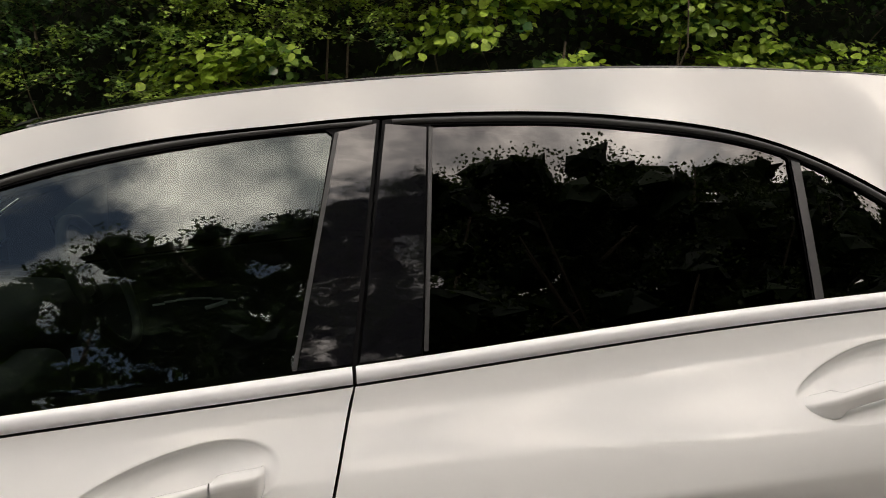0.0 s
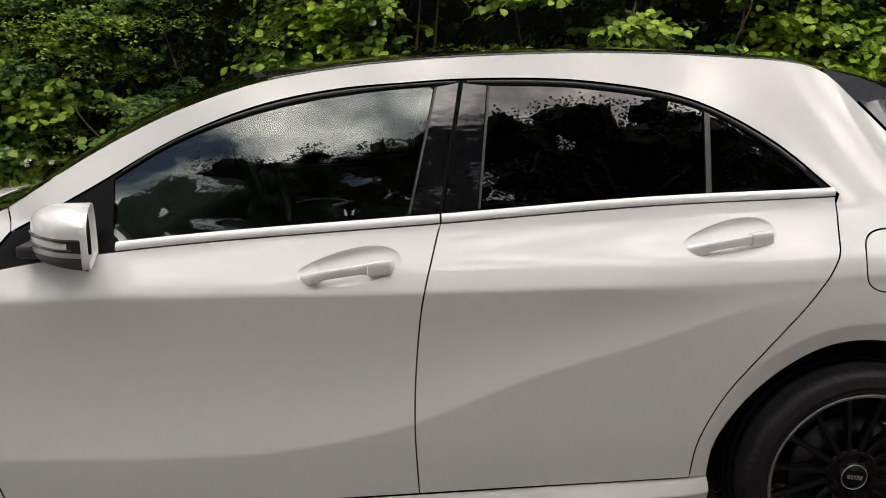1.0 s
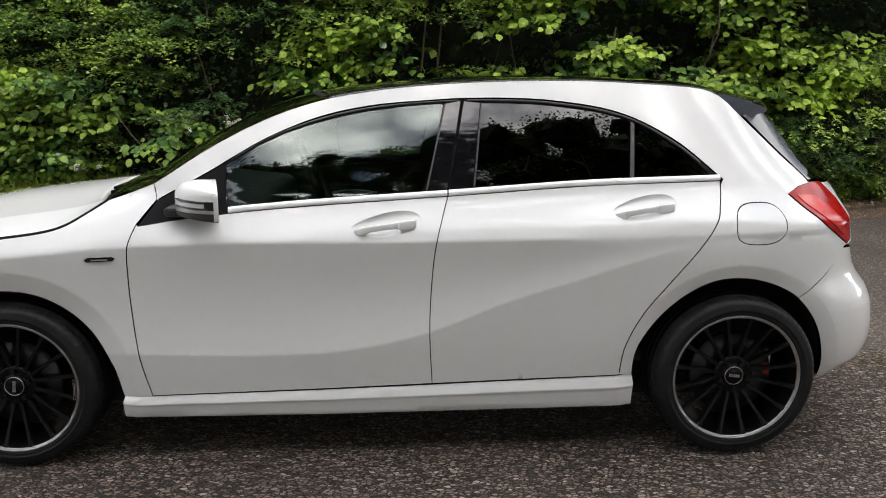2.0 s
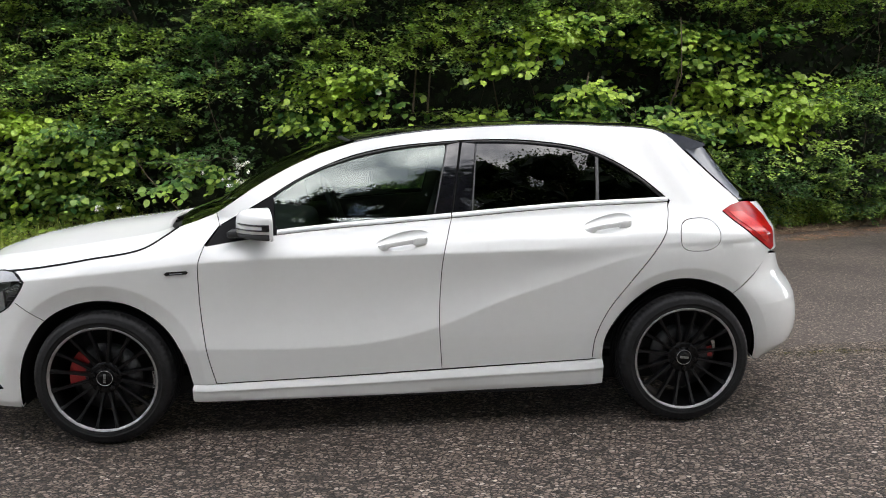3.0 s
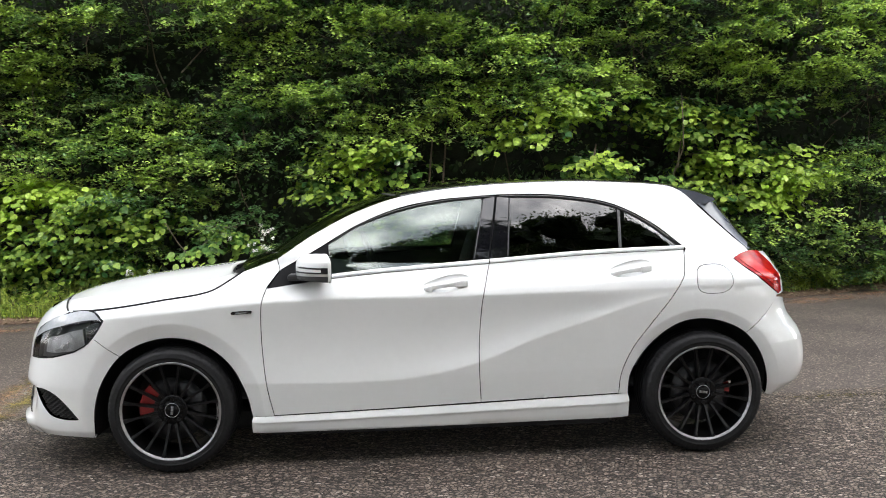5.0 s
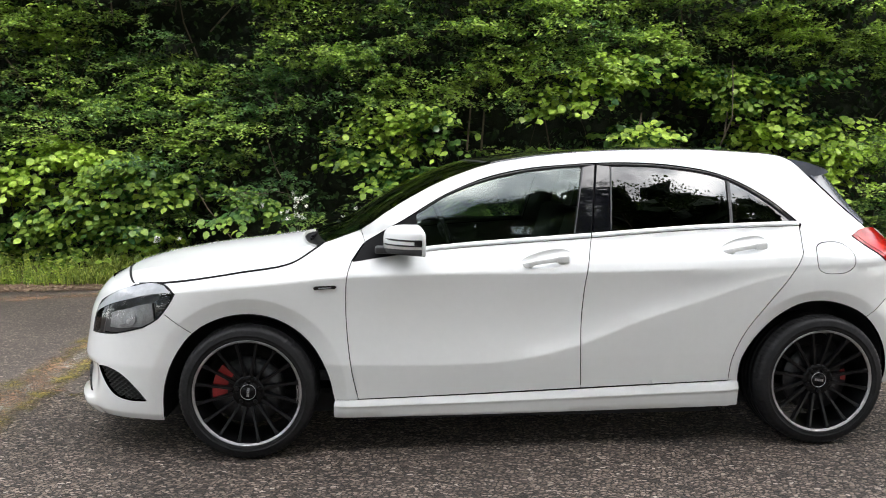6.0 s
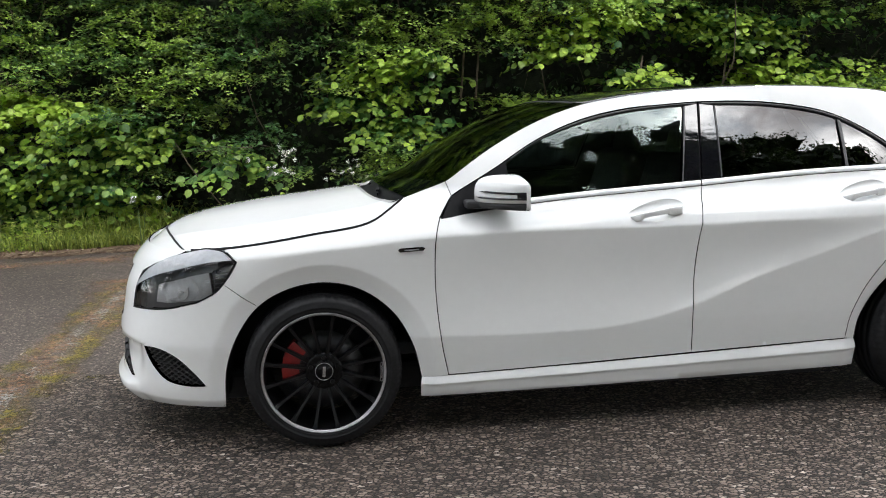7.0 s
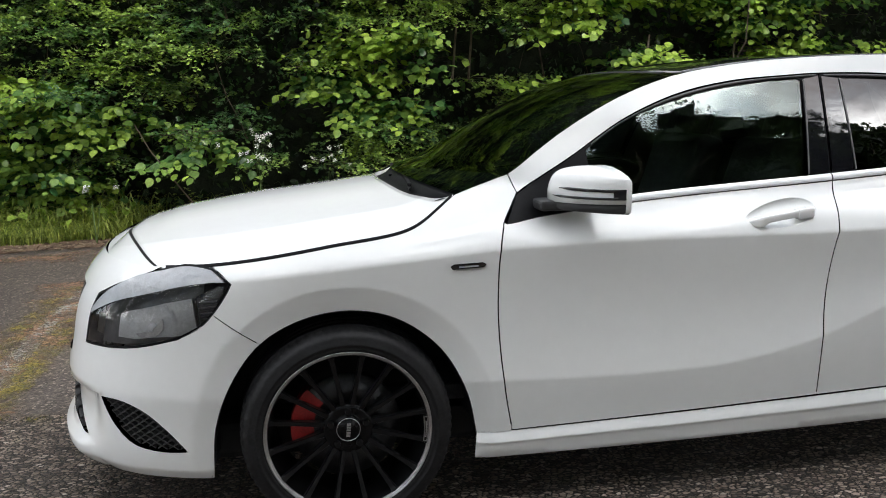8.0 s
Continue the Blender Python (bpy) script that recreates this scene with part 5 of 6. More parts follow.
box(q, (2.60, YC, .84), (.14, 1.20, .58), .05, Matrix.Rotation(radians(20), 4, "Y"), 3)
part("rear_bench", q, UPHOLSTERY, car, smooth=True)
q = bmesh.new()
box(q, (.62, YC, .86), (.50, 1.30, .20), .07, Matrix.Rotation(radians(6), 4, "Y"), 4)
box(q, (.86, YC, .66), (.22, .30, .40), .05, None, 3)
part("dashboard", q, DASH, car, smooth=True)
q = bmesh.new()
box(q, (1.45, YC, .34), (2.4, 1.36, .06), .02)
part("cabin_floor", q, UPHOLSTERY, car)
v_, f_ = [], []
for i in range(40):
    a = 2 * math.pi * i / 40
    for k in range(8):
        c = 2 * math.pi * k / 8
        v_.append(Matrix.Rotation(radians(-22), 3, "Y") @ Vector((.014 * math.sin(c), (.18 + .014 * math.cos(c)) * math.cos(a), (.18 + .014 * math.cos(c)) * math.sin(a))) + Vector((.99, YC + .36, .96)))
for i in range(40):
    for k in range(8):
        f_.append((i * 8 + k, i * 8 + (k + 1) % 8, ((i + 1) % 40) * 8 + (k + 1) % 8, ((i + 1) % 40) * 8 + k))
sw = link("steering_wheel", mesh_of("steering_wheel", v_, f_), BLACK_PLASTIC, car)
q = bmesh.new()
box(q, (.975, YC + .36, .955), (.04, .14, .10), .02, Matrix.Rotation(radians(-22), 4, "Y"))
box(q, (.98, YC + .36, .955), (.015, .34, .03), .006, Matrix.Rotation(radians(-22), 4, "Y"))
part("wheel_hub", q, BLACK_PLASTIC, car, "steering wheel centre with spokes")
q = bmesh.new()
box(q, (.98, YC, 1.255), (.03, .24, .07), .012)
box(q, (.965, YC, 1.30), (.03, .03, .06), .008)
part("inner_mirror", q, BLACK_PLASTIC, car)

# ---- hedge and greenery ----
rng = np.random.default_rng(7)


def leaf_cloud(origin, tip, normal, length, width, fold=0.25):
    """Leaves as small folded blades: arrays of base places, tip directions, face directions, sizes."""
    n = len(origin)
    t = tip / np.linalg.norm(tip, axis=1, keepdims=True)
    b = np.cross(normal, t)
    b /= np.maximum(np.linalg.norm(b, axis=1, keepdims=True), 1e-6)
    m = np.cross(t, b)
    L, W = length[:, None], width[:, None]
    tmpl = [(0, 0, 0), (.30, -.5, .5), (.30, 0, 0), (.30, .5, .5), (.68, -.40, .35), (.70, 0, -.05), (.68, .40, .35), (1.0, 0, -.18)]
    V = np.stack([origin + t * (a * L) + b * (c * W) + m * (d * W * fold) for a, c, d in tmpl], 1)
    tri = np.array([(0, 2, 1), (0, 3, 2), (1, 2, 5), (1, 5, 4), (2, 3, 6), (2, 6, 5), (4, 5, 7), (5, 6, 7)])
    F = (np.arange(n)[:, None, None] * 8 + tri[None]).reshape(-1, 3)
    return V.reshape(-1, 3), F


def raw_mesh(name, V, F):
    me = bpy.data.meshes.new(name)
    me.vertices.add(len(V))
    me.vertices.foreach_set("co", np.ascontiguousarray(V, np.float32).ravel())
    k = F.shape[1]
    me.loops.add(F.size)
    me.loops.foreach_set("vertex_index", np.ascontiguousarray(F, np.int32).ravel())
    me.polygons.add(len(F))
    me.polygons.foreach_set("loop_start", np.arange(0, F.size, k, dtype=np.int32))
    me.update(calc_edges=True)
    me.validate()
    return me


def waves(x, z, seed, scale):
    r = np.random.default_rng(seed)
    v = np.zeros_like(x, float)
    for k in range(9):
        f = scale * (0.6 + 1.6 * r.random())
        a = r.random() * 6.28
        v += np.sin(f * (x * np.cos(a) + z * np.sin(a) * 1.2) + r.random() * 6.28)
    return v / 4.2


HEDGE_Y = 5.35


def hedge_front(x, z):
    """How far back the face of the hedge stands."""
    y = HEDGE_Y + 0.30 * waves(x, z, 3, 1.3) + 0.10 * waves(x, z, 4, 4.5) + 0.07 * np.clip(x - 5.5, 0, 9) ** 1.5
    y = y - 0.12 * np.clip(z - 1.0, 0, 3) + 0.22 * np.exp(-(z / 0.35) ** 2)
    return y


def broad(x, z):
    """Where the broad-leaved shrubs show."""
    a = np.exp(-(((x + 3.7) / 2.0) ** 4 + ((z - .85) / .82) ** 4))
    b = np.exp(-(((x - .95) / .75) ** 4 + ((z - 1.55) / .48) ** 4))
    c = .95 * np.exp(-(((x - 4.5) / 2.0) ** 4 + ((z - 1.9) / .85) ** 4))
    d = .8 * np.exp(-(((x + 1.0) / .55) ** 2 + ((z - .85) / .28) ** 2))
    return np.clip(a + b + c + d + .16 * waves(x, z, 11, 1.6), 0, 1)


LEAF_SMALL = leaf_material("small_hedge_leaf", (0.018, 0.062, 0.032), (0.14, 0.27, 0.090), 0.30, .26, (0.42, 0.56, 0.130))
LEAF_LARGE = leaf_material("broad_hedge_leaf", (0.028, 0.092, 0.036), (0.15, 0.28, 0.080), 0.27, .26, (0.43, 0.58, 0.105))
# inner shade is put into these two base colours: deep leaves, backing sheet
LEAF_SHADE = leaf_material("shade_dark_leaf", (0.014, 0.030, 0.016), (0.055, 0.095, 0.036))
INNER = material("shade_dark_backing", (0.022, 0.030, 0.018), 0.9, vary=0.6, scale=6, bump=1.0, bump_scale=14)
BARK = material("grey_brown_bark", (0.14, 0.11, 0.08), 0.9, vary=0.4, scale=10, bump=0.6, bump_scale=40)

hedge = thing("hedge", "tall dense green hedge of mixed shrubs behind the car park", "hedge", kind="stuff", at=(1.5, 5.8, 0))


def gaps(x, z, r):
    """False in the hollows where the dark inside of the hedge shows."""
    dark = np.zeros_like(x)
    for cx, cz, rx, rz, w in ((-1.45, 3.1, .35, .45, 1.2), (-2.1, 1.85, .55, .16, 1.5), (.05, 1.0, .50, .36, 1.4), (1.25, 2.95, .45, .45, 1.0), (1.9, 1.88, .42, .26, 1.3), (3.1, 1.85, .65, .2, 1.4),
                              (4.4, 2.05, .6, .2, 1.2), (5.75, 2.0, .4, .25, 1.2), (6.55, 2.05, .5, .45, 1.4), (6.7, .95, .3, .4, 1.0), (2.8, 3.0, .18, .4, 1.0), (-1.5, .75, .3, .35, 1.2), (-.9, .55, .9, .22, 1.4), (-.9, 1.28, .7, .2, .9), (7.4, 1.5, .5, .7, 1.0), (-3.5, 3.35, .9, .35, -.9), (3.6, 3.4, .8, .3, -.6), (6.4, 3.2, 1.0, .5, -.9), (5.2, 3.3, .6, .4, -.7), (-.4, 3.0, .5, .5, -.6), (.8, 1.72, .65, .35, -1.0), (-2.4, 2.15, .4, .22, .5)):
        dark = dark + w * np.exp(-(((x - cx) / rx) ** 2 + ((z - cz) / rz) ** 2))
    return .8 * waves(x, z, 31, 2.6) + .5 * waves(x, z, 32, 6.0) + r.normal(0, .30, len(x)) - 1.3 * dark > -.85


def paleness(x, z):
    """Leaf colour raised in patches painted as if lit, and more so higher up."""
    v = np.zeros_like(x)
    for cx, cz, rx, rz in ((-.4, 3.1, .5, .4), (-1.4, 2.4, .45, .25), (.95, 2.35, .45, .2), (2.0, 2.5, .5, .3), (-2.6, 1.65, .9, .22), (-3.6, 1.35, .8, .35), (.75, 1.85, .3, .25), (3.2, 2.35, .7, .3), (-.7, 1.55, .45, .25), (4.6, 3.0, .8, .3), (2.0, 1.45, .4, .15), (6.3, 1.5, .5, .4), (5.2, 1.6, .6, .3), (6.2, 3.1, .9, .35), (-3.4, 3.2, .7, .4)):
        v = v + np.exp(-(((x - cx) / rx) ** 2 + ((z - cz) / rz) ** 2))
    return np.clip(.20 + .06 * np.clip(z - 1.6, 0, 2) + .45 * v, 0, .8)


LOBED = ([(0, 0, 0), (.38, -.5, .42), (.55, -.20, .15), (.80, -.36, .25), (1, 0, -.15), (.80, .36, .25), (.55, .20, .15), (.38, .5, .42)],
         [(0, 2, 1), (2, 4, 3), (4, 6, 5), (6, 0, 7), (0, 6, 2), (2, 6, 4)])
ROUND = ([(0, 0, 0), (.06, -.30, .32), (.06, .30, .32), (.36, -.52, .42), (.36, 0, 0), (.36, .52, .42), (.68, -.42, .30), (.68, 0, -.06), (.68, .42, .30), (.88, -.15, .0), (.88, .15, .0), (1.04, 0, -.30)],
         [(0, 4, 1), (0, 2, 4), (1, 4, 3), (2, 5, 4), (3, 4, 7), (3, 7, 6), (4, 5, 8), (4, 8, 7), (6, 7, 9), (7, 8, 10), (7, 10, 9), (9, 10, 11)])


def leaves_of(shape, O, T, Nn, S, width, fold):
    """Folded leaves of one outline, with tips turned by T and faces by Nn."""
    t = T / np.maximum(np.linalg.norm(T, axis=1, keepdims=True), 1e-6)
    b = np.cross(Nn, t)
    b /= np.maximum(np.linalg.norm(b, axis=1, keepdims=True), 1e-6)
    m = np.cross(t, b)
    L, W = S[:, None], (S * width)[:, None]
    V = np.stack([O + t * (a * L) + b * (c * W) + m * (d * W * fold) for a, c, d in shape[0]], 1)
    F = np.arange(len(O))[:, None, None] * len(shape[0]) + np.array(shape[1])[None]
    return V.reshape(-1, 3), F.reshape(-1, 3)


def foliage(name, shape, O, T, Nn, S, Y, material_, width, fold):
    V, F = leaves_of(shape, O, T, Nn, S, width, fold)
    me = raw_mesh(name, V, F)
    at = me.attributes.new("paleness", "FLOAT", "POINT")
    at.data.foreach_set("value", np.repeat(Y, len(shape[0])).astype(np.float32))
    return link(name, me, material_, hedge)


def tiers(n, wide, seed):
    """Boughs that grow out of the face in layers: each is a fan of shoots from one root."""
    r = np.random.default_rng(seed)
    x, z = r.uniform(-8.0, 11.5, n), r.uniform(.22, 5.6, n)
    far = (x < -5) | (x > 8.4) | (z > 4.3)
    is_wide = broad(x, z) > .30 + .3 * r.random(n)
    k = (is_wide == wide) & gaps(x, z, r) & (~far | (r.random(n) < .25)) & ((z > .62) | (x > 1.2) | wide)
    x, z = x[k], z[k]
    n = len(x)
    y = hedge_front(x, z) + r.normal(.20, .16, n)
    return x, y, z, r.normal(0, .38, n), r.normal(.06, .16, n), r.uniform(.75, 1.3, n), r


def shoots(tier, per, spread, length, seed):
    """The shoots of all boughs: start, direction, length."""
    x, y, z, turn, rise, big, r = tier
    n = len(x)
    u = r.normal(0, .62, (n, per))
    fan = turn[:, None] + u * .55
    d = np.stack([np.sin(fan), -np.cos(fan), rise[:, None] + r.normal(0, .14, (n, per))], -1)
    d /= np.linalg.norm(d, axis=-1, keepdims=True)
    start = np.stack([x[:, None] + u * spread * big[:, None], y[:, None] + .10 * u * u, z[:, None] + r.normal(0, .036, (n, per)) - .05 * u * u], -1)
    L = length * big[:, None] * r.uniform(.55, 1.25, (n, per))
    return start.reshape(-1, 3), d.reshape(-1, 3), L.ravel(), np.repeat(r.normal(0, .22, n), per)


def place(start, d, L, q):
    p = start + d * (L * q)[:, None]
    p[:, 2] += L * (.16 * q - .36 * q * q)
    return p


def dress(start, d, L, tone, nodes, whorl, size, seed, wide):
    """Leaves along shoots: in rosettes on the small-leaved ones, to left and right in turn on the broad ones."""
    r = np.random.default_rng(seed)
    n = len(start)
    across = np.cross(d, [0, 0, 1.0])
    across /= np.maximum(np.linalg.norm(across, axis=1, keepdims=True), 1e-6)
    O, T, Nn, S, Y = [], [], [], [], []
    for k in range(nodes):
        q = (k + .25 + .6 * r.random(n)) / nodes
        p = place(start, d, L, q)
        plane = r.normal(0, .22, (n, 3)) + [0, -.40 if wide else -.30, 1]
        for w in range(whorl):
            side = (1 if (k + w) % 2 else -1) if wide else 1
            if wide:
                tip = across * (side * r.uniform(.35, 1.0, n))[:, None] + d * r.uniform(.1, .7, n)[:, None] + np.stack([r.normal(0, .2, n), -.25 + r.normal(0, .2, n), -.50 + r.normal(0, .28, n)], 1)
            else:
                a = 2 * np.pi * (w + r.random(n)) / whorl
                tip = across * np.cos(a)[:, None] + d * (np.sin(a) + .35)[:, None] + r.normal(0, .28, (n, 3)) + [0, 0, -.12]
            O.append(p + tip * .012 + r.normal(0, .008, (n, 3)))
            T.append(tip)
            Nn.append(plane + r.normal(0, .24, (n, 3)))
            S.append(size * r.uniform(.55, 1.15, n) * (1.12 - .35 * q))
            # new growth pales towards the tip; the painted bright patches add to it
            Y.append(np.clip(.62 * q + tone + paleness(p[:, 0], p[:, 2]) - .12 + r.normal(0, .13, n), 0, 1))
    O, T, Nn, S, Y = map(np.concatenate, (O, T, Nn, S, Y))
    O[:, 2] = np.maximum(O[:, 2], .05)
    return O, T, Nn, S, Y


def twigs(name, start, d, L, keep, seed):
    """Thin three-sided stems of the shoots."""
    r = np.random.default_rng(seed)
    k = r.random(len(start)) < keep
    start, d, L = start[k], d[k], L[k]
    n = len(start)
    ring = []
    for q, rad in ((-.5, .0045), (.3, .0030), (.95, .0012)):
        p = place(start, d, L, np.full(n, q)) if q > 0 else start + d * (L * q)[:, None]
        ring += [p + np.array(o) * rad for o in ((1, 0, .0), (-.5, 0, .87), (-.5, 0, -.87))]
    V = np.stack(ring, 1).reshape(-1, 3)
    q = [(a + i, a + (i + 1) % 3, a + 3 + (i + 1) % 3, a + 3 + i) for a in (0, 3) for i in range(3)]
    F = (np.arange(n)[:, None, None] * 9 + np.array(q)[None]).reshape(-1, 4)
    link(name, raw_mesh(name, V, F), BARK, hedge)


# small-leaved boughs
_t = tiers(1750, False, 23)
_s = shoots(_t, 12, .25, .40, 24)
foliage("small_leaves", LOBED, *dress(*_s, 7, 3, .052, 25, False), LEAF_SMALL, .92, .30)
twigs("twigs", *_s[:3], .35, 26)
# broad-leaved boughs
_t = tiers(2400, True, 33)
_s = shoots(_t, 11, .24, .42, 34)
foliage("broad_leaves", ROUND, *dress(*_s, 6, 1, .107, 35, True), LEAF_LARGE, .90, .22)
twigs("twigs", *_s[:3], .35, 36)
# leaves in the half shade behind the boughs
n = 32000
x, z = rng.uniform(-8, 11.5, n), rng.uniform(.1, 5.6, n)
k = gaps(x, z, rng)
x, z = x[k], z[k]
n = len(x)
O = np.stack([x, hedge_front(x, z) + rng.uniform(.16, .55, n), z], 1)
S = rng.uniform(.035, .07, n)
foliage("back_leaves", LOBED, O, rng.normal(0, .6, (n, 3)) + [0, -.4, -.5], rng.normal(0, .35, (n, 3)) + [0, -.4, .8], S, rng.uniform(0, .35, n), LEAF_SMALL, .9, .3)
# deep leaves in the colour darkened for the hedge's inner shade
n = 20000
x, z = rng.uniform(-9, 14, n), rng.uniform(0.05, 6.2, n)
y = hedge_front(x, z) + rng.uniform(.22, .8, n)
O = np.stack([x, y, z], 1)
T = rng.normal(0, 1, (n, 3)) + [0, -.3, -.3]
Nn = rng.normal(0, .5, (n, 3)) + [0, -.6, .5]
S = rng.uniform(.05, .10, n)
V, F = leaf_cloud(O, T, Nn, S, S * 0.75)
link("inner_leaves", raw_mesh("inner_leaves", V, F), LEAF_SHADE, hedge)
# backing sheet painted dark as inner shade; its top runs back, blocking sky
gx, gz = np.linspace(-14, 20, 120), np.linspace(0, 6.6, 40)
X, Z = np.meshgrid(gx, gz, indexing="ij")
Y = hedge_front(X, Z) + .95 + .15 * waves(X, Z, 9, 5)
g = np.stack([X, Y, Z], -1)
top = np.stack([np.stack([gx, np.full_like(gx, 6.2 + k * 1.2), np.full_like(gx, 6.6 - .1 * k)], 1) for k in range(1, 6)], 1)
patch("dark_backing", np.concatenate([g, top], 1), INNER, hedge)


def stick(b, p, q, r0, r1, k=5):
    p, q = Vector(p), Vector(q)
    d = q - p
    m = Matrix.Translation((p + q) / 2) @ d.to_track_quat("Z", "Y").to_matrix().to_4x4()
    bmesh.ops.create_cone(b, cap_ends=False, segments=k, radius1=r0, radius2=r1, depth=d.length, matrix=m)


b = bmesh.new()
for i in range(90):
    x, z = rng.uniform(-7, 11), rng.uniform(.1, 3.2)
    y = float(hedge_front(np.array([x]), np.array([z]))[0]) + rng.uniform(.10, .6)
    p = Vector((x, y, z))
    d = Vector((rng.normal(0, .35), rng.normal(-.05, .2), 1)).normalized()
    if i % 3 == 0:
        d = Vector((rng.normal(0, .8), rng.normal(-.1, .3), rng.uniform(.2, .8))).normalized()
    r0 = rng.uniform(.004, .013)
    for k in range(4):
        q = p + d * rng.uniform(.2, .45)
        stick(b, p, q, r0, r0 * .82)
        p, r0 = q, r0 * .82
        d = (d + Vector(rng.normal(0, .16, 3))).normalized()
for x, z0, z1 in ((1.62, 1.55, 2.15), (1.80, 1.55, 2.2), (4.9, 1.7, 2.1), (3.66, 1.7, 2.0)):
    y = float(hedge_front(np.array([x]), np.array([z0]))[0]) - .02
    stick(b, (x, y, z0), (x + .06, y + .05, z1), .014, .010, 6)
part("branches", b, BARK, hedge, "bare grey-brown stems")

# ---- verge: litter, grass, flowering weeds ----
LITTER = material("brown_leaf_litter", (0.085, 0.046, 0.028), 0.95, vary=0.5, scale=7, color2=(0.20, 0.125, 0.08), bump=1.0, bump_scale=50)
GRASS = leaf_material("verge_grass", (0.07, 0.12, 0.03), (0.50, 0.54, 0.15), 0.45)
WEED = leaf_material("verge_weeds", (0.04, 0.11, 0.025), (0.20, 0.32, 0.06), 0.38, .3, (0.50, 0.58, 0.12))
DRY = material("dry_litter_flakes", (0.13, 0.07, 0.04), 0.9, vary=0.4, scale=5, color2=(0.36, 0.28, 0.19), random_by="island")


def kerb_y(x):
    """Where the asphalt ends under the hedge."""
    return cubic([-12, -5, -3, -1.5, 3, 6.5, 7.7, 10, 16], [4.2, 4.4, 4.62, 4.88, 5.0, 5.25, 5.75, 7.0, 10], x)


def grass_y(x):
    return kerb_y(x) + .42 + .10 * waves(x, x * 0, 77, 2.0)


xs = np.linspace(-14, 18, 420)
rag = .05 * waves(xs, xs * 0, 61, 6) + .03 * waves(xs, xs * 0, 62, 17)
g = np.stack([np.stack([xs, kerb_y(xs) + rag, np.full_like(xs, .004)], 1), np.stack([xs, kerb_y(xs) + .25, .02 + .008 * waves(xs, xs * 0, 63, 8)], 1),
              np.stack([xs, kerb_y(xs) + .7, np.full_like(xs, .05)], 1), np.stack([xs, kerb_y(xs) + 4, np.full_like(xs, .10)], 1)], 0)
litter = patch("leaf_litter", g, LITTER, None)
tagged(litter, "strip of brown leaf litter and soil under the hedge", "leaf litter", kind="stuff")
n = 9000
x = rng.uniform(-7, 11, n)
y = kerb_y(x) + rng.gamma(2.0, .14, n) - .12
y = np.where(rng.random(n) < .06, y - rng.exponential(.6, n), y)
S = rng.uniform(.012, .045, n)
V, F = leaf_cloud(np.stack([x, y, np.full(n, .016) + rng.uniform(0, .02, n)], 1), rng.normal(0, 1, (n, 3)) * [1, 1, .12], rng.normal(0, .25, (n, 3)) + [0, 0, 1], S, S * .6)
flakes = link("fallen_leaves", raw_mesh("fallen_leaves", V, F), DRY)
tagged(flakes, "scattered dry brown leaves on the asphalt's edge", "fallen leaves", kind="stuff")


def blades(n, xr, seed, h, dens):
    r = np.random.default_rng(seed)
    x = r.uniform(*xr, n)
    y = grass_y(x) + r.gamma(1.6, .16, n) - .10
    keep = r.random(n) < dens(x)
    x, y = x[keep], y[keep]
    n = len(x)
    a = r.uniform(0, 6.28, n)
    H = h * r.uniform(.35, 1.2, n) * (0.45 + .8 * np.clip((y - grass_y(x)) / .35, 0, 1))
    lean = r.uniform(.25, 1.15, n)
    d = np.stack([np.cos(a), np.sin(a) * .7 - .25, np.zeros(n)], 1)
    w = np.stack([-np.sin(a), np.cos(a), np.zeros(n)], 1) * r.uniform(.002, .0065, n)[:, None]
    p0 = np.stack([x, y, np.full(n, .02)], 1)
    up = np.array([0, 0, 1.0])
    p1 = p0 + up * (H * .50)[:, None] + d * (H * lean * .18)[:, None]
    p2 = p0 + up * (H * (.86 - .25 * lean))[:, None] + d * (H * lean * .55)[:, None]
    p3 = p0 + up * (H * (.95 - .62 * lean))[:, None] + d * (H * lean * .95)[:, None]
    V = np.stack([p0 - w, p0 + w, p1 - w, p1 + w, p2 - w * .8, p2 + w * .8, p3], 1).reshape(-1, 3)
    F = (np.arange(n)[:, None, None] * 7 + np.array([(0, 1, 3), (0, 3, 2), (2, 3, 5), (2, 5, 4), (4, 5, 6)])[None]).reshape(-1, 3)
    return V, F


V, F = blades(34000, (-7, 10), 5, .42, lambda x: np.where(x < 1.5, .95, .10) * np.clip(.55 + .9 * waves(x, x * 0, 78, 3.0), .15, 1))
grass = link("grass", raw_mesh("grass", V, F), GRASS)
tagged(grass, "uncut green grass along the foot of the hedge", "grass", kind="stuff")


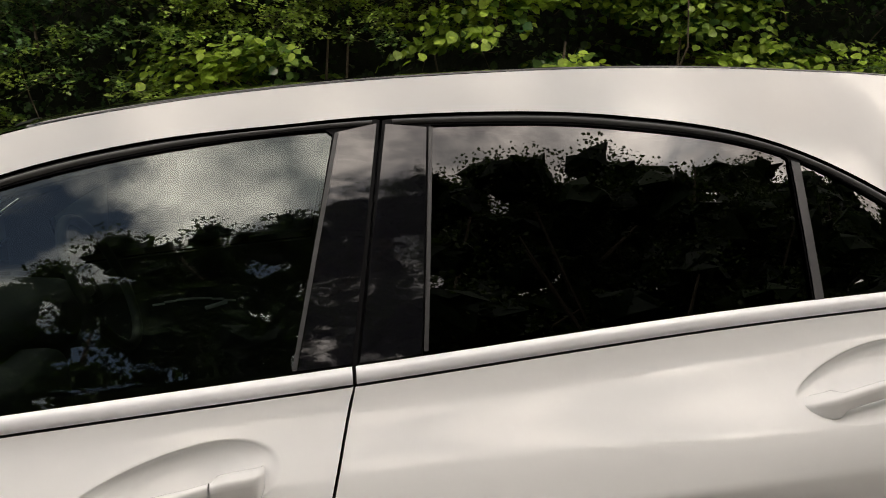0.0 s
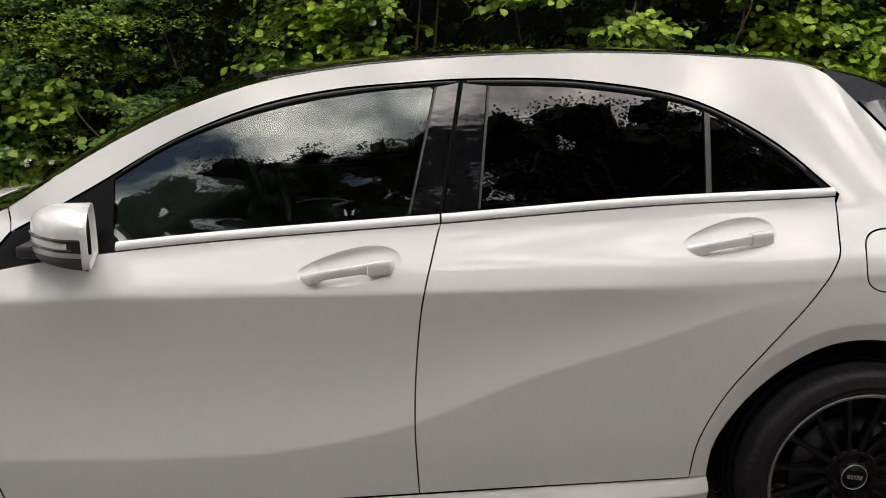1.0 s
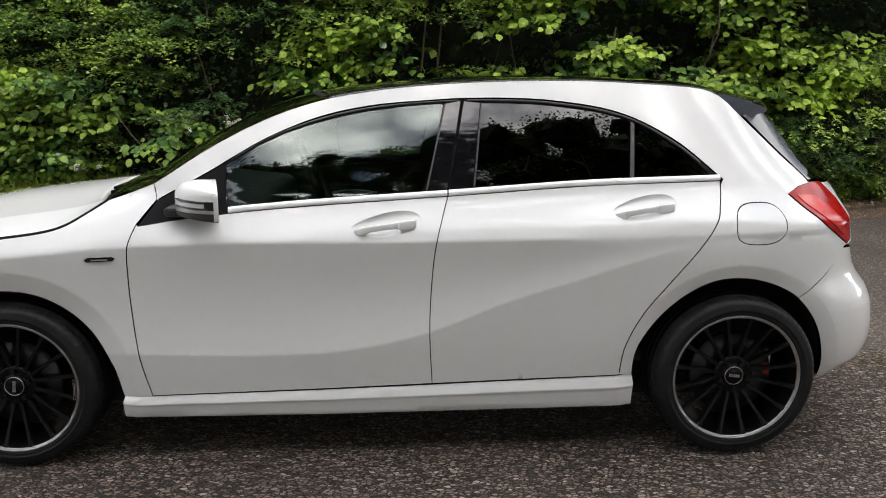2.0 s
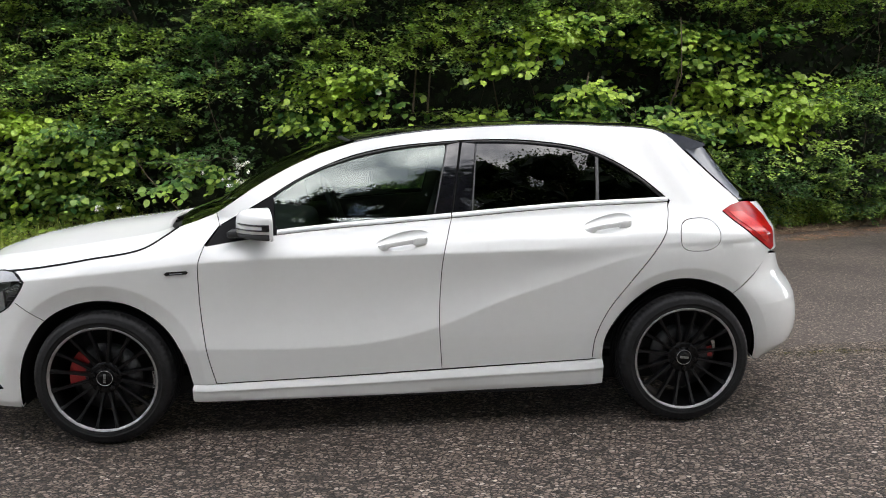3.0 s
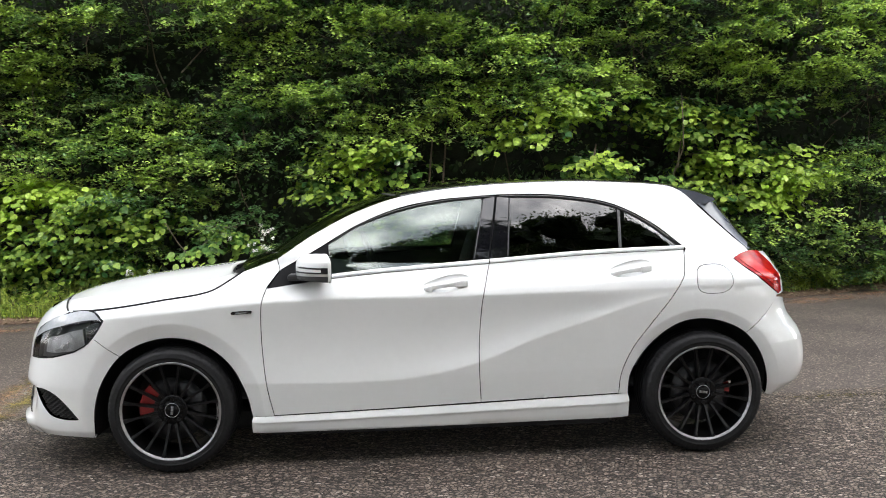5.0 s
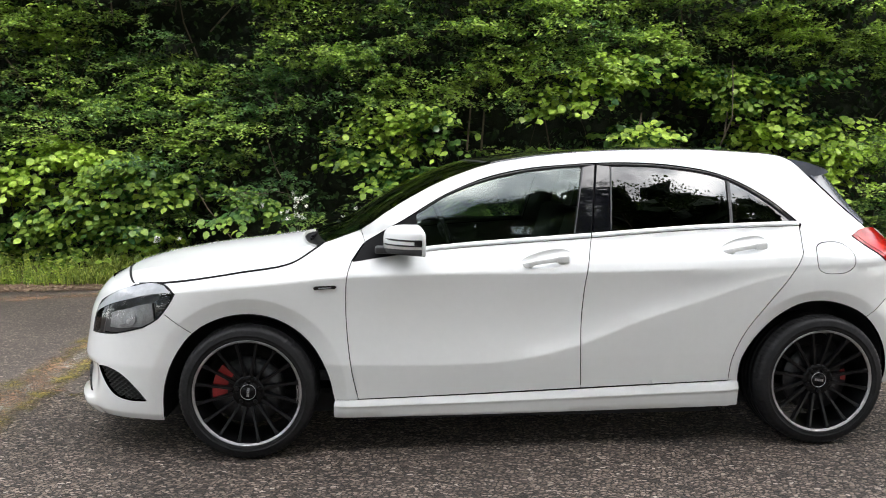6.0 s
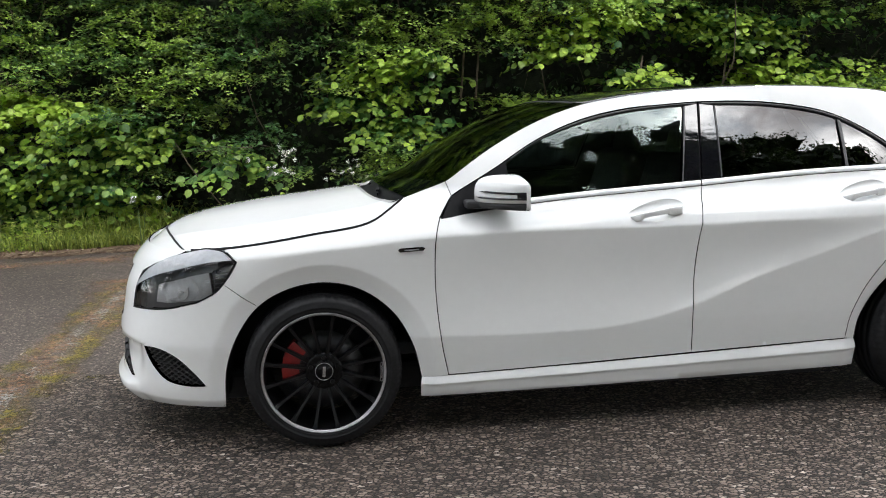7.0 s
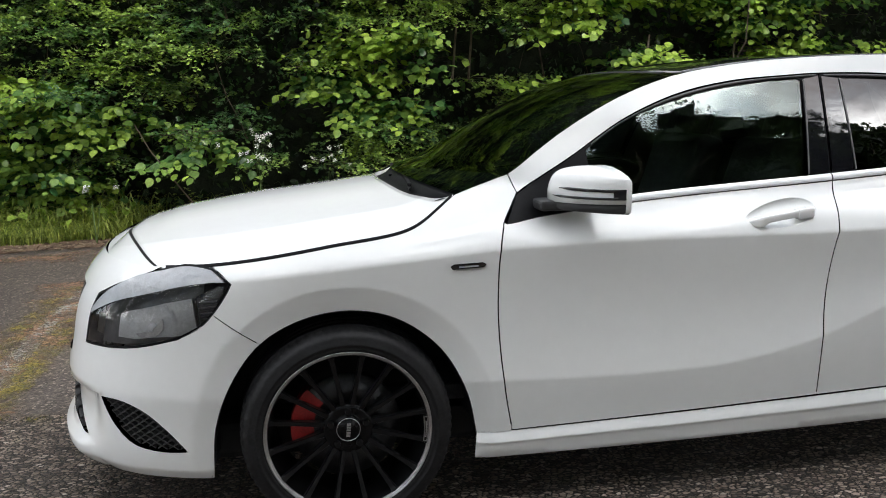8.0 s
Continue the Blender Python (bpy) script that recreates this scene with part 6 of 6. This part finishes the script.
def low_weeds(n, seed):
    """Clumps of nettle and ivy: small leaves in tiers on short upright stems."""
    r = np.random.default_rng(seed)
    x = r.uniform(-7, 11, n)
    y = grass_y(x) + r.gamma(1.6, .17, n) - .04
    h = (.07 + .30 * np.clip((y - grass_y(x)) / .45, 0, 1)) * r.uniform(.5, 1.35, n) * np.where(x > 4, 1.35, 1)
    lean = r.normal(0, .22, (n, 2)) + [0, -.12]
    O, T, Nn, S, Y = [], [], [], [], []
    for k in range(7):
        q = (k + 1) / 7
        for side in (0, 1):
            a = k * 1.57 + side * np.pi + r.normal(0, .4, n)
            O.append(np.stack([x + lean[:, 0] * h * q, y + lean[:, 1] * h * q, .02 + h * q], 1))
            T.append(np.stack([np.cos(a), np.sin(a), r.normal(-.15, .2, n)], 1))
            Nn.append(r.normal(0, .25, (n, 3)) + [0, -.3, 1])
            S.append(r.uniform(.025, .055, n) * (1.2 - .5 * q))
            Y.append(np.clip(.5 * q + r.normal(.2, .15, n) + .25 * waves(x, x * 0, 79, 2.2), 0, 1))
    return map(np.concatenate, (O, T, Nn, S, Y))


O, T, Nn, S, Y = low_weeds(2500, 15)
V, F = leaves_of(LOBED, O, T, Nn, S, .8, .25)
_me = raw_mesh("low_weeds", V, F)
_me.attributes.new("paleness", "FLOAT", "POINT").data.foreach_set("value", np.repeat(Y, len(LOBED[0])).astype(np.float32))
weeds = link("low_weeds", _me, WEED)
tagged(weeds, "low ivy and weeds at the foot of the hedge", "weeds", kind="stuff")

PETAL = material("white_flower_heads", (0.80, 0.80, 0.74), 0.7, vary=0.1, scale=60)
STALK = material("green_stalks", (0.10, 0.16, 0.04), 0.6, vary=0.3, scale=20)


def flowering_weed(x, y, h, seed, heads, label, petal):
    r = np.random.default_rng(seed)
    t = thing("flowering_weed", label, "wild flower", "flowering weeds", at=(x, y, .02))
    b = bmesh.new()
    tips = []
    for k in range(heads):
        top = Vector((r.normal(0, .13), r.normal(-.04, .10), h * r.uniform(.72, 1.05)))
        mid = Vector((top.x * .3, top.y * .3, h * r.uniform(.62, .80)))
        if k < 3:
            stick(b, (0, 0, 0), mid, .005, .003)
        stick(b, mid, top, .0016, .001, 4)
        tips.append(top)
    me = bpy.data.meshes.new("stalk")
    b.to_mesh(me)
    b.free()
    o = new("stalk", me)
    me.materials.append(STALK)
    o.parent = t
    for top in tips:
        m = 26
        a, q = r.uniform(0, 6.28, m), np.sqrt(r.random(m)) * r.uniform(.018, .034)
        O = np.stack([top.x + q * np.cos(a), top.y + q * np.sin(a), top.z + .012 - q * q * 9 + r.normal(0, .011, m)], 1)
        S = r.uniform(.010, .018, m)
        V, F = leaf_cloud(O, r.normal(0, 1, (m, 3)) * [1, 1, .3], r.normal(0, .3, (m, 3)) + [0, -.3, 1], S, S)
        me = raw_mesh("flower_head", V, F)
        o = new("flower_head", me)
        me.materials.append(petal)
        o.parent = t


flowering_weed(-.42, 5.02, 1.0, 1, 17, "cow parsley with white flower heads before the hedge", PETAL)
flowering_weed(.25, 5.10, .85, 2, 9, "thin cow parsley with few white flower heads", PETAL)
flowering_weed(-1.95, 4.98, .55, 3, 4, "small white-flowered weed in the grass", PETAL)
PALE = material("faded_seed_heads", (0.34, 0.31, 0.22), 0.8, vary=0.3, scale=40)
flowering_weed(6.9, 5.75, 1.15, 4, 16, "tall weed with faded seed heads at the hedge", PALE)

# ---- trees behind the camera, and unseen ones added at the ends ----
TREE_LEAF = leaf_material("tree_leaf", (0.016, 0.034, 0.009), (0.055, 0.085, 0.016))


def tree(x, y, h, seed, dense=60, big=1.0):
    r = np.random.default_rng(seed)
    t = thing("tree", "tall broad-leaved tree beside the car park; end ones added to block low sky", "tree", "trees across the car park", at=(x, y, 0))
    b = bmesh.new()
    prev = None
    bend = r.normal(0, .25, 2)
    for i in range(9):
        q = i / 8
        c = (bend[0] * q * q * 2, bend[1] * q * q * 2, h * .8 * q)
        rad = .24 * (1 - q) ** .8 + .03
        ring = [b.verts.new((c[0] + rad * math.cos(k * math.pi / 4), c[1] + rad * math.sin(k * math.pi / 4), c[2])) for k in range(8)]
        if prev:
            for k in range(8):
                b.faces.new((prev[k], prev[(k + 1) % 8], ring[(k + 1) % 8], ring[k]))
        prev = ring
    for k in range(9):
        a, z0 = r.uniform(0, 6.28), h * r.uniform(.25, .7)
        d = Vector((math.cos(a), math.sin(a), r.uniform(.4, .9))).normalized()
        L = h * r.uniform(.18, .3)
        m = Matrix.Translation(Vector((0, 0, z0)) + d * L / 2) @ d.to_track_quat("Z", "Y").to_matrix().to_4x4()
        bmesh.ops.create_cone(b, segments=6, radius1=.09, radius2=.02, depth=L, matrix=m)
    me = bpy.data.meshes.new("trunk")
    b.to_mesh(me)
    b.free()
    ob = new("trunk", me)
    me.materials.append(BARK)
    ob.parent = t
    cl = 110
    cz = h * (.16 + .84 * r.random(cl) ** .8)
    rad = h * .27 * np.sqrt(np.clip(1 - ((cz / h - .42) / .60) ** 2, .02, 1))
    a = r.uniform(0, 6.28, cl)
    q = np.sqrt(r.uniform(.2, 1, cl)) * rad
    C = np.stack([q * np.cos(a), q * np.sin(a), cz], 1)
    R = r.uniform(.5, 1.05, cl) * h / 14
    # cores in the shade-darkened leaf colour stand in for the crown's dark inside
    bm = bmesh.new()
    for c, w in zip(C, R):
        res = bmesh.ops.create_icosphere(bm, subdivisions=2, radius=w * .47, matrix=Matrix.Translation(c) @ Matrix.Diagonal((1.2, 1.2, .55, 1)))
        for vtx in res["verts"]:
            vtx.co += Vector(r.normal(0, .15 * w, 3))
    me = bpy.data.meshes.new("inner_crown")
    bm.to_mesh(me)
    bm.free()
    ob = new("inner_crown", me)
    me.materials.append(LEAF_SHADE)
    ob.parent = t
    u = r.normal(0, 1, (cl, dense, 3))
    u /= np.linalg.norm(u, axis=2, keepdims=True)
    O = (C[:, None] + u * (R[:, None, None] * r.uniform(.42, .90, (cl, dense, 1))) * np.array([1.2, 1.2, .66])).reshape(-1, 3)
    n = len(O)
    S = r.uniform(.10, .21, n) * big
    tip = r.normal(0, 1, (n, 3)) + [0, 0, -.5]
    tip /= np.linalg.norm(tip, axis=1, keepdims=True)
    sd = np.cross(tip, r.normal(0, .6, (n, 3)) + [0, 0, .8])
    sd /= np.maximum(np.linalg.norm(sd, axis=1, keepdims=True), 1e-6)
    V = np.stack([O, O + tip * (S * .5)[:, None] + sd * (S * .4)[:, None], O + tip * S[:, None], O + tip * (S * .5)[:, None] - sd * (S * .4)[:, None]], 1).reshape(-1, 3)
    F = (np.arange(n)[:, None, None] * 4 + np.array([(0, 1, 2), (0, 2, 3)])[None]).reshape(-1, 3)
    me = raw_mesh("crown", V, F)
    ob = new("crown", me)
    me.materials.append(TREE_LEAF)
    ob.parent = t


# those past x -14 and 20 are added, unseen, to block low sky
for i, (x, y, h) in enumerate(((-10, -12.5, 9.5), (-6.4, -11.5, 12), (-3.0, -12, 14), (0.4, -11.2, 14.0), (3.6, -11.5, 15.6), (7.2, -11.4, 16.8), (9.1, -13.4, 17.2), (10.8, -12.5, 17.5), (14.6, -13.2, 19), (18.4, -13.5, 18.5), (-15, -8.5, 8), (-18, -4, 8), (-19, 1.5, 8), (21.5, -9, 16), (23.5, -4, 15), (24.5, 1.5, 15))):
    tree(x, y, h, 50 + i, *((300, .66) if -4 < x < 16 else (130, 1.1)))

# undergrowth that closes the car park behind the trees; its two end walls are added to block low sky
n = 19000
run_ = rng.uniform(0, 84, n)
z = rng.uniform(0, 1, n) ** 1.15 * 6.5
deep = rng.uniform(0, 1.6, n) - .5 * waves(run_, z, 90, 1.2)
x = np.where(run_ < 21, -19.5 - deep, np.where(run_ < 64, run_ - 40.5, 25.5 + deep))
y = np.where(run_ < 21, 8.0 - run_, np.where(run_ < 64, -12.5 - deep, run_ - 76.0))
S = rng.uniform(.14, .28, n)
V, F = leaf_cloud(np.stack([x, y, z + .05], 1), rng.normal(0, 1, (n, 3)), rng.normal(0, .5, (n, 3)) + [0, .5, .6], S, S * .75)
bushes = link("undergrowth", raw_mesh("undergrowth", V, F), TREE_LEAF)
tagged(bushes, "thick green undergrowth below the trees across the car park, end walls added to block low sky", "bushes", kind="stuff")
